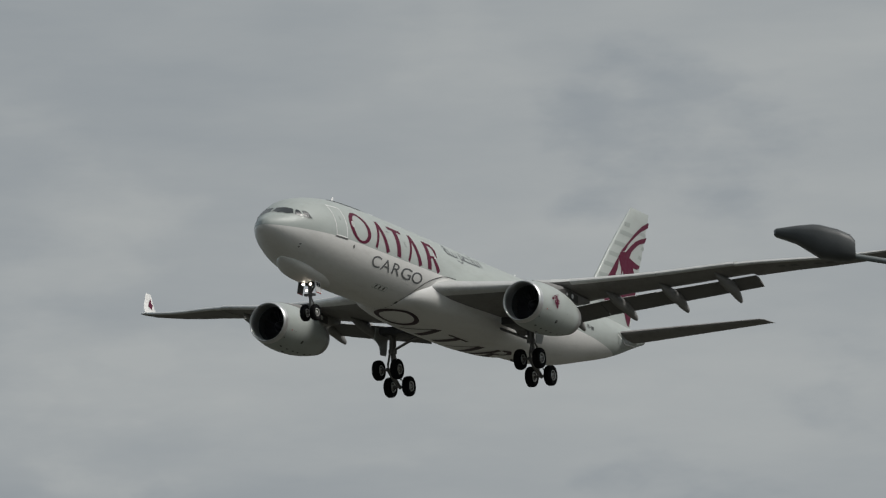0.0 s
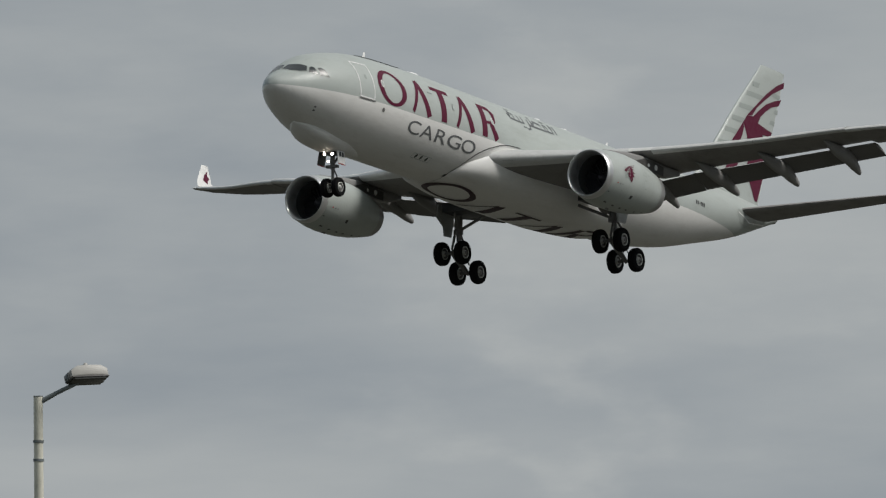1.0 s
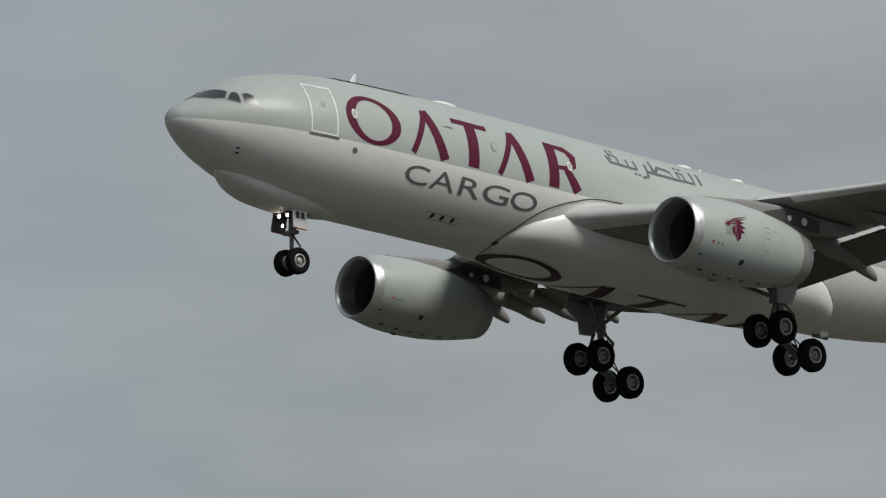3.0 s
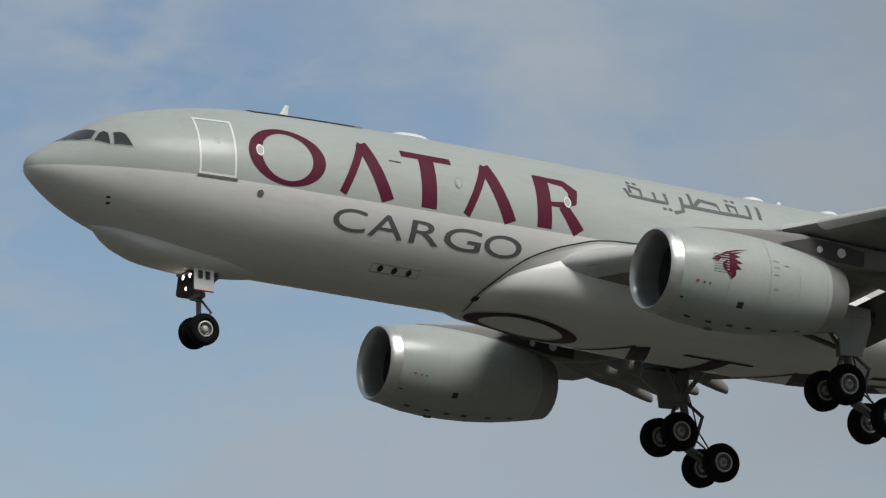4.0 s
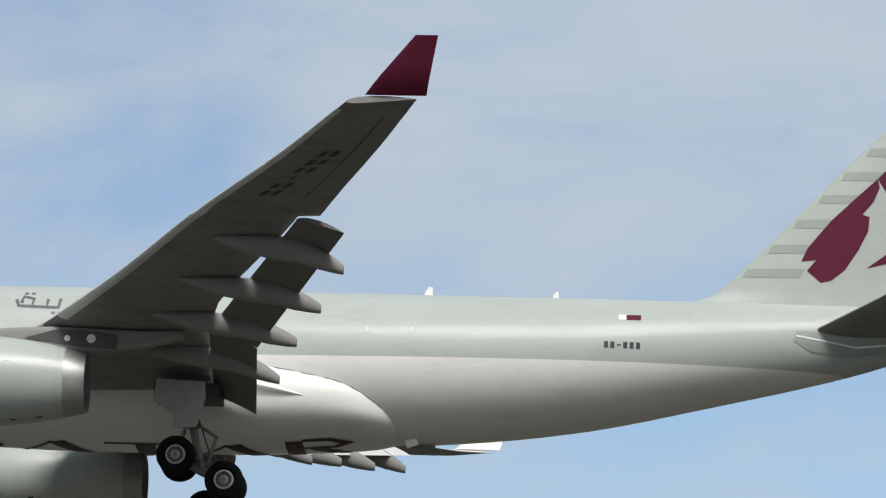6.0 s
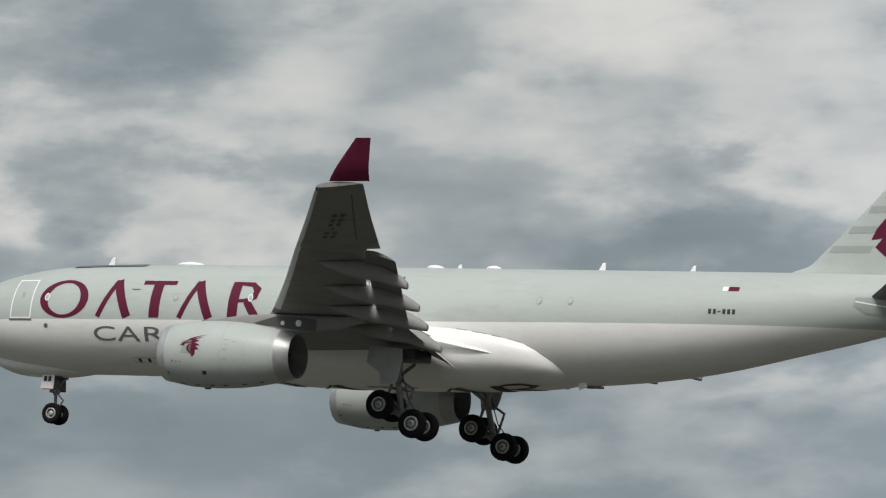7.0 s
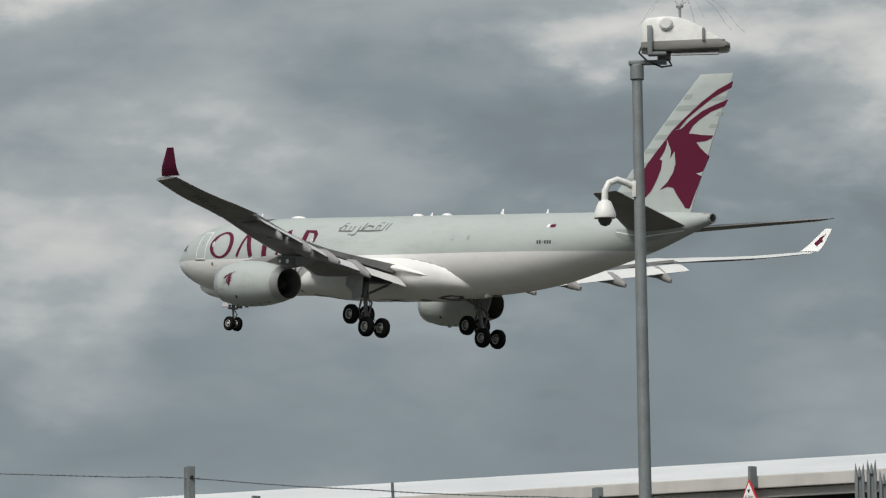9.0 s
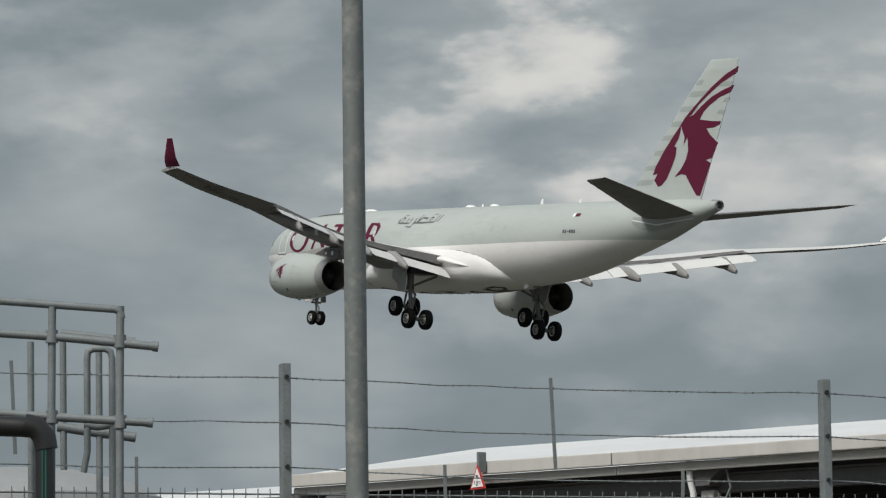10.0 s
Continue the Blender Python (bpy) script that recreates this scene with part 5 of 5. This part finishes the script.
def flood_lamp():
    x, y, zt = P1
    o = thing("lamp_post", "galvanised post with an off-white floodlight and a dome security camera", "lamp post", x, y, 46.0)
    z = zt - ground_z(x, y)
    part("pole", tube([(0, 0, 0), (0, 0, 2.5), (0, 0, z - 0.12)], [0.095, 0.074, 0.058], 24), M_GALV, o)
    part("pole_collar", revolve([(-0.18, 0.062), (-0.17, 0.078), (-0.02, 0.078), (0.0, 0.06)], (0, 0, z), "z", 24), M_GALV, o)
    part("top_plate", box((0.13, 0, z + 0.02), (0.46, 0.11, 0.05), bevel=0.012), M_GALV, o)
    part("swivel", box((0.33, 0, z + 0.09), (0.16, 0.14, 0.10), bevel=0.02), M_GIRDER, o)
    side = [(0.06, 0.16), (0.055, 0.30), (0.075, 0.48), (0.13, 0.535), (0.30, 0.555), (0.50, 0.545), (0.66, 0.49), (0.85, 0.38), (1.04, 0.26), (1.125, 0.205), (1.13, 0.17), (1.09, 0.145), (0.85, 0.135), (0.45, 0.125), (0.2, 0.13)]
    rings = []
    for d, k in ((-0.24, 0.80), (-0.225, 0.93), (-0.17, 1.0), (0.17, 1.0), (0.225, 0.93), (0.24, 0.80)):
        rings.append([Vector((0.55 + (u - 0.55) * k, d, z + 0.32 + (v - 0.32) * k)) for u, v in side])
    bm = loft(rings)
    bmesh.ops.bisect_plane(bm, geom=bm.verts[:] + bm.edges[:] + bm.faces[:], plane_co=(0, 0, z + 0.235), plane_no=(-0.02, 0, 1))
    for f in bm.faces:
        f.material_index = 1 if f.calc_center_median().z < z + 0.235 + 0.02 * (f.calc_center_median().x - 0.5) else 0
    h = part("flood_head", bm, [M_LAMPBODY, M_RIM], o, "off-white floodlight housing with a grey lower tray")
    part("housing_rim", box((0.58, 0, z + 0.235), (0.97, 0.47, 0.012), bevel=0.004, rot=Euler((0, radians(-1.0), 0)).to_matrix()), M_RIM, h)
    part("lens", box((0.66, 0, z + 0.140), (0.66, 0.36, 0.03), bevel=0.01), M_LENS, h)
    part("side_cap", revolve([(-0.28, 0.001), (-0.28, 0.06), (-0.262, 0.082), (-0.235, 0.086)], (0.36, 0, z + 0.45), "y", 24), M_LAMPBODY, h)
    part("yoke", box((0.165, -0.265, z + 0.25), (0.06, 0.03, 0.36), bevel=0.01, bm=box((0.25, -0.2, z + 0.09), (0.22, 0.14, 0.04), bevel=0.01)), M_GALV, o)
    part("latch", box((0.81, -0.25, z + 0.31), (0.035, 0.03, 0.16), bevel=0.008), M_GALV, h)
    part("finial_stem", tube([(0.53, 0, z + 0.53), (0.53, 0, z + 0.68)], 0.016, 10), M_GALV, h)
    bm = bmesh.new()
    bmesh.ops.create_uvsphere(bm, u_segments=14, v_segments=8, radius=0.042)
    bmesh.ops.transform(bm, matrix=Matrix.Translation((0.53, 0, z + 0.70)) @ Matrix.Diagonal((1.1, 1.1, 0.75, 1)), verts=bm.verts)
    part("finial", bm, M_SIGNBACK, h)
    for i, (du, dd, dz) in enumerate(((-0.50, 0.05, -0.22), (-0.38, -0.3, -0.16), (0.30, -0.28, -0.2), (0.62, 0.02, -0.3), (0.78, -0.1, -0.36), (0.2, 0.4, -0.2))):
        part("bird_wire", tube([(0.53 + du * q, dd * q, z + 0.70 + 0.16 * math.sin(math.pi * min(1, q * 1.1)) + dz * q * q) for q in [j / 8 for j in range(9)]], 0.0016, 5), M_GALV, h)
    part("cable", tube([(0.07, -0.1, z + 0.22), (0.03, -0.12, z + 0.12), (0.12, -0.1, z + 0.03), (0.3, -0.08, z - 0.05), (0.42, -0.05, z - 0.03), (0.38, 0, z + 0.06)], 0.012, 8), M_BLACK, o)
    # dome camera on a swan-neck arm
    a = part("camera_arm", tube([(-0.05, -0.02, z - 1.50), (-0.14, -0.05, z - 1.45), (-0.26, -0.09, z - 1.41), (-0.36, -0.12, z - 1.45), (-0.41, -0.14, z - 1.55), (-0.415, -0.14, z - 1.68)], 0.041, 16), M_LAMPBODY, o, "white swan-neck arm")
    part("arm_plate", box((-0.06, -0.02, z - 1.52), (0.05, 0.1, 0.2), bevel=0.01), M_LAMPBODY, a)
    part("camera_housing", revolve([(-1.66, 0.04), (-1.68, 0.075), (-1.76, 0.11), (-1.84, 0.135), (-1.88, 0.13), (-1.885, 0.09)], (-0.415, -0.14, z), "z", 28), M_LAMPBODY, o, "white camera housing")
    part("camera_dome", revolve([(-1.875, 0.088), (-1.92, 0.082), (-1.96, 0.055), (-1.98, 0.001)], (-0.415, -0.14, z), "z", 24), M_LENS, o, "smoked camera dome")
    k = Matrix.Translation((0, 0, z)) @ Matrix.Scale(0.935, 4) @ Matrix.Translation((0, 0, -z))
    for c in o.children_recursive:
        if c.name.split('.')[0] not in ('pole', 'pole_collar'):
            c.data.transform(k)


def plain_post():
    x, y = P2
    o = thing("steel_post", "tall plain galvanised steel post", "post", x, y, 57.0)
    part("pole", tube([(0, 0, 0), (0, 0, 1.2), (0, 0, 1.22), (0, 0, 9.0)], [0.10, 0.10, 0.081, 0.072], 32), M_COLUMN, o)
    part("base_collar", revolve([(0, 0.16), (0.03, 0.16), (0.04, 0.11), (0.3, 0.102)], (0, 0, 0), "z", 28), M_GALV, o)


street_lamp(), side_lamp(), round_sign(), flood_lamp(), plain_post()

# perimeter fence ------------------------------------------------------------
FA0 = Vector((-42.87, 29.02, 3.0))
fence = thing("perimeter_fence", "galvanised perimeter fence with steel posts and three barbed wires", "fence", FA0.x, FA0.y, 73.5, 3.0)
# in the fence's own space x runs along it
POSTS = [(-9.0, 0.1), (-4.5, 0.05), (0.0, 0.0), (4.50, -0.27), (9.0, 0.0), (13.5, 0.05), (18.0, 0.0)]
WIRES = [2.83, 2.47, 2.11]
fall = lambda x: -0.019 * x
for s, d in POSTS:
    p = part("post", box((s, d, 1.47 + fall(s)), (0.075, 0.115, 2.94), bevel=0.008), M_GALV, fence, "galvanised square post", smooth=False)
    for z in WIRES + [1.75]:
        part("bolt", revolve([(-0.075, 0.001), (-0.075, 0.018), (-0.05, 0.02)], (s, d, z + fall(s)), "y", 8), M_BLACK, p)
        part("bolt", revolve([(0.05, 0.02), (0.075, 0.018), (0.075, 0.001)], (s, d, z + fall(s)), "y", 8), M_BLACK, p)
rnd = random.Random(4)
for (a, da), (b, db) in zip(POSTS, POSTS[1:]):
    part("dropper", box((a + (b - a) * (0.51 if a < 0 else 0.49), (da + db) / 2, 2.52 + fall((a + b) / 2)), (0.03, 0.012, 0.74), bevel=0.003, rot=Euler((0, radians(-2.5), 0)).to_matrix()), M_GALV, fence, smooth=False)
    for q in (0.29, 0.73):
        part("dropper", box((a + (b - a) * q, da + (db - da) * q, 1.98 + fall(a + (b - a) * q)), (0.028, 0.012, 0.36), bevel=0.003, rot=Euler((0, radians(rnd.uniform(-1, 4)), 0)).to_matrix()), M_GALV, fence, smooth=False)
for z in WIRES:
    pts, bm = [], bmesh.new()
    for (a, da), (b, db) in zip(POSTS, POSTS[1:]):
        sag, k = rnd.uniform(0.02, 0.06), 14
        pts += [(a + (b - a) * i / k, da + (db - da) * i / k + rnd.uniform(-0.006, 0.006), z + fall(a + (b - a) * i / k) - sag * math.sin(math.pi * i / k) + rnd.uniform(-0.006, 0.006)) for i in range(k)]
    pts.append((*POSTS[-1], z + fall(POSTS[-1][0])))
    tube(pts, 0.0055, 5, bm=bm)
    for i in range(len(pts) - 1):
        for q in (0.1, 0.3, 0.5, 0.7, 0.9):
            if rnd.random() < 0.85:
                c = Vector(pts[i]).lerp(Vector(pts[i + 1]), q)
                d = Vector((rnd.uniform(-0.4, 0.4), rnd.uniform(-0.6, 0.6), rnd.choice((-1, 1)))).normalized() * 0.0115
                tube([tuple(c - d), tuple(c + d)], 0.004, 4, bm=bm)
    part("barbed_wire", bm, M_GALV, fence, "weathered barbed wire strand")
bm = bmesh.new()
for i in range(0, 270):
    s = POSTS[0][0] + i * 0.1
    tube([(s, 0.11, 0.05), (s, 0.11, 1.945)], 0.0045, 4, bm=bm)
for z in (0.1, 0.5, 0.9, 1.3, 1.7, 1.9):
    tube([(POSTS[0][0], 0.118, z), (POSTS[-1][0], 0.118, z)], 0.008, 5, bm=bm)
tagged(part("mesh_panel", bm, M_GALV, fence, "welded wire mesh panels"), kind="stuff")

# car deck with a white roof -----------------------------------------------------
deck = thing("deck_building", "open-sided deck building with a white sheet roof and cream fascia", "building", -70.46, 49.60, 21.07, 3.1)
X0, X1 = -4.1, 72.0
bm = bmesh.new()
loft([[Vector((x, 0.02, 4.745)), Vector((x, 5.0, 5.46)), Vector((x, 12.0, 5.9)), Vector((x, 30.0, 5.9)), Vector((x, 30.0, 5.75)), Vector((x, 12.0, 5.75)), Vector((x, 5.0, 5.33)), Vector((x, 0.02, 4.685))] for x in [X0 + (X1 - X0) * i / 40 for i in range(41)]], bm=bm)
part("roof", bm, M_ROOF, deck, "white sheet metal roof", smooth=False)
for i in range(13):
    a, b = X0 + 6.0 * i, X0 + 6.0 * (i + 1) - 0.02
    part("fascia_panel", box(((a + b) / 2, -0.04, 4.655), (b - a, 0.12, 0.19), bevel=0.015), M_FASCIA, deck, smooth=False)
    part("fascia_trim", box(((a + b) / 2, 0.07, 4.49), (b - a, 0.08, 0.13), bevel=0.01), M_FASCIA, deck, smooth=False)
part("girder", box(((X0 + X1) / 2, 0.55, 4.25), (X1 - X0, 0.12, 0.22), bevel=0.01, bm=box(((X0 + X1) / 2, 0.55, 4.125), (X1 - X0, 0.26, 0.03), bm=box(((X0 + X1) / 2, 0.55, 4.375), (X1 - X0, 0.26, 0.03)))), M_GIRDER, deck, "brown-grey steel edge girder", smooth=False)
# inner faces coloured near black for shade; the wall at y=7 is added
part("soffit", box(((X0 + X1) / 2, 15.0, 4.56), (X1 - X0, 29.0, 0.06)), M_DECKSHADE, deck, smooth=False)
part("shade_wall", box(((X0 + X1) / 2, 7.0, 2.3), (X1 - X0, 0.3, 4.6)), M_DECKSHADE, deck, "added near-black wall that stands for the shade under the roof", smooth=False)
part("end_wall", box((X0 + 0.4, 12.0, 2.3), (0.25, 22.0, 4.6)), M_DECKSHADE, deck, smooth=False)
part("floor_slab", box(((X0 + X1) / 2, 15.0, -0.02), (X1 - X0, 29.0, 0.4)), M_CONCRETE, deck, smooth=False)
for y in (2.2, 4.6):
    part("secondary_beam", box(((X0 + X1) / 2, y, 4.32), (X1 - X0, 0.2, 0.4)), M_DECKSHADE, deck, smooth=False)
for i in range(11):
    x = -4.15 + 7.45 * i
    c = part("column", box((x, 0.4, 2.07), (0.22, 0.22, 4.14), bevel=0.02), M_FASCIA, deck, smooth=False)
    part("column_bracket", loft([[Vector((x + u, d, z)) for u, z in ((-0.34, 4.47), (0.40, 4.47), (0.15, 4.3), (0.12, 4.2), (-0.12, 4.2), (-0.13, 4.34))] for d in (0.16, 0.46)]), M_GIRDER, c, smooth=False)
    part("downpipe", tube([(x - 0.2, 0.1, 4.66), (x - 0.2, 0.15, 4.3), (x - 0.18, 0.2, 4.1), (x - 0.18, 0.22, 0.1)], 0.05, 10), M_LINE, c)
    part("cable_loop", tube([(x + 0.4, 0.2, 4.42), (x + 0.48, 0.18, 4.15), (x + 0.4, 0.17, 4.0), (x + 0.25, 0.2, 4.02)], 0.018, 8), M_GALV, c)


def height_sign(x):
    o = thing("height_sign", "red-bordered triangular height limit sign under the fascia", "sign", 0, 0, 20.0)
    m = Matrix.Translation((-70.46, 49.60, 3.1)) @ pose(0, 0, 0, 0, 0, 21.07) @ Matrix.Translation((x, -0.26, 4.45)) @ pose(0, 0, 0, 0, 0, -18)
    o.matrix_basis = m
    tri = lambda r, d: [Vector((r * math.sin(a), d, r * math.cos(a) * 1.12)) for a in (0, 2 * math.pi / 3, 4 * math.pi / 3)]
    part("panel", loft([tri(0.22, 0.0), tri(0.22, 0.02)]), M_RED, o, "red triangular border", smooth=False)
    part("inner_panel", loft([tri(0.168, -0.008), tri(0.168, 0.0)]), M_LINE, o, "white inner face", smooth=False)
    part("mark", loft([[Vector((u, d, w)) for u, w in ((-0.028, 0.085), (0.028, 0.085), (0, 0.035))] for d in (-0.016, -0.008)]), M_MARK, o, smooth=False)
    decal("limit_figures", word_outlines("4.4m", -0.085, -0.055, 0.17, 0.065), lambda a, b: Vector((a, -0.0105, b)), M_MARK, o)
    part("mark", loft([[Vector((u, d, w)) for u, w in ((-0.02, -0.07), (0.02, -0.07), (0, -0.045))] for d in (-0.016, -0.008)]), M_MARK, o, smooth=False)
    part("hanger", box((0, 0.08, 0.28), (0.05, 0.14, 0.3)), M_GALV, o, smooth=False)


for x in (-0.42, 7.15, 15.6, 23.4):
    height_sign(x)

far = thing("far_shed", "long low shed with a white sheet roof", "building", *FAR, 24.0, 3.0)
bm = bmesh.new()
loft([[Vector((x, 0, FARZ)), Vector((x, 6, FARZ + 0.75)), Vector((x, 24, FARZ + 1.0)), Vector((x, 24, FARZ + 0.8)), Vector((x, 0, FARZ - 0.12))] for x in (-40, -20, 0, 18)], bm=bm)
part("roof", bm, M_ROOF, far, "white sheet metal roof", smooth=False)
part("wall", box((-11, 12, FARZ / 2 - 0.1), (56, 23, FARZ - 0.1)), M_FASCIA, far, smooth=False)
part("gutter", box((-11, -0.08, FARZ - 0.12), (58, 0.16, 0.2), bevel=0.03), M_GIRDER, far, smooth=False)

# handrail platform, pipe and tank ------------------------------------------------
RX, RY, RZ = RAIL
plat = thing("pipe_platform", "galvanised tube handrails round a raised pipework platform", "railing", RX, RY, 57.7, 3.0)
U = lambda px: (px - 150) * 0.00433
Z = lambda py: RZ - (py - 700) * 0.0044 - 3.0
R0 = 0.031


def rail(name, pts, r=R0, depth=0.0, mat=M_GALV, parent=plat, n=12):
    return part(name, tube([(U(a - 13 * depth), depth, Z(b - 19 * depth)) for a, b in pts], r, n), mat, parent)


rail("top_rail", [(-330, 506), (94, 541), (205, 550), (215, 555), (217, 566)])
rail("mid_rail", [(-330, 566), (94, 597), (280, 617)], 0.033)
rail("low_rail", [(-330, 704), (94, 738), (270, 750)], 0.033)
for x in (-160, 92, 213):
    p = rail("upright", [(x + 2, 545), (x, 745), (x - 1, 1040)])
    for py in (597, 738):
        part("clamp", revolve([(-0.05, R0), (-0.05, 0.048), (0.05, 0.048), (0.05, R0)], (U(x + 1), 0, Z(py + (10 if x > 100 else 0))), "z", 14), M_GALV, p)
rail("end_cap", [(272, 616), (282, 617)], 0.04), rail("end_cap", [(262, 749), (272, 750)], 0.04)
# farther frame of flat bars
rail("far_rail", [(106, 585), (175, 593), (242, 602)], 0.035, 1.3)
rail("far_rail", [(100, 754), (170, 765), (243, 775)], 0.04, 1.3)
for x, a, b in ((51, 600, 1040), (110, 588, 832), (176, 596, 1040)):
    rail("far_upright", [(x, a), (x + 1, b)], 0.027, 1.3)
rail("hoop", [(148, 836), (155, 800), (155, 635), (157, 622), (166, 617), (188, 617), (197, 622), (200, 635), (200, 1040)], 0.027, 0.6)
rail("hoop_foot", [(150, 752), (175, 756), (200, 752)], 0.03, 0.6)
pipe = thing("drain_pipe", "black bent pipe strapped with green ties", "pipe", RX, RY, 57.7, 3.0)
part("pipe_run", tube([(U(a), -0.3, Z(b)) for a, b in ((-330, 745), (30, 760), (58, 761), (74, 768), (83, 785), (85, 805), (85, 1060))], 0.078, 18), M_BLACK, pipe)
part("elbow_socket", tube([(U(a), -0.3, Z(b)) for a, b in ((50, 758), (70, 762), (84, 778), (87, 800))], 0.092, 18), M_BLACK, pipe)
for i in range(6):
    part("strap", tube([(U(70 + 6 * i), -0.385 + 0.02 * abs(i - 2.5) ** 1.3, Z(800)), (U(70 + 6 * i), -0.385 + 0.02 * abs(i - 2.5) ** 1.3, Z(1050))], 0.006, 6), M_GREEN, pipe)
TX, TY, TZ = TANK
tank = thing("storage_tank", "pale grey cylindrical storage tank with a domed top", "tank", TX, TY, 0.0, 3.0)
part("shell", revolve([(0, 1.6), (TZ - 3.42, 1.6), (TZ - 3.36, 1.57)], (0, 0, 0), "z", 48), M_TANK, tank)
part("dome_top", revolve([(TZ - 3.36, 1.57), (TZ - 3.2, 1.25), (TZ - 3.06, 0.7), (TZ - 3.0, 0.001)], (0, 0, 0), "z", 48), M_TANK, tank, "pale domed tank top")

# a short run of palisade pales with three-pointed tops, beside the fence
PX, PY, PZ = PALES
for i in range(3):
    o = thing("palisade_pale", "galvanised palisade pale with a split pointed top", "fence", PX + 0.115 * i * 0.66, PY + 0.115 * i * 0.75, 48.0, group="palisade pales beside the fence")
    h = PZ - ground_z(PX, PY) - (0.03, 0.0, 0.1)[i]
    bm = bmesh.new()
    prof = [(-0.048, 0.0), (-0.041, -0.016), (-0.02, -0.016), (-0.01, 0.01), (0.01, 0.01), (0.02, -0.016), (0.041, -0.016), (0.048, 0.0)]
    loft([[Vector((u, d, zz)) for u, d in prof] + [Vector((u, d + 0.004, zz)) for u, d in prof[::-1]] for zz in (0.0, h - 0.11)], bm=bm)
    part("pale", bm, M_GALV, o, smooth=False)
    for u, lean in ((-0.03, -0.008), (0.0, 0.0), (0.03, 0.008)):
        part("point", tube([(u, 0, h - 0.13), (u + 0.4 * lean, -0.004, h - 0.07), (u + lean, -0.012, h - (0.03 if not lean else 0))], [0.018, 0.014, 0.002], 6), M_GALV, o)


def motions():
    walk(airplane, [(t, pose(*v)) for t, v in AIRPLANE_ROWS])


motions()
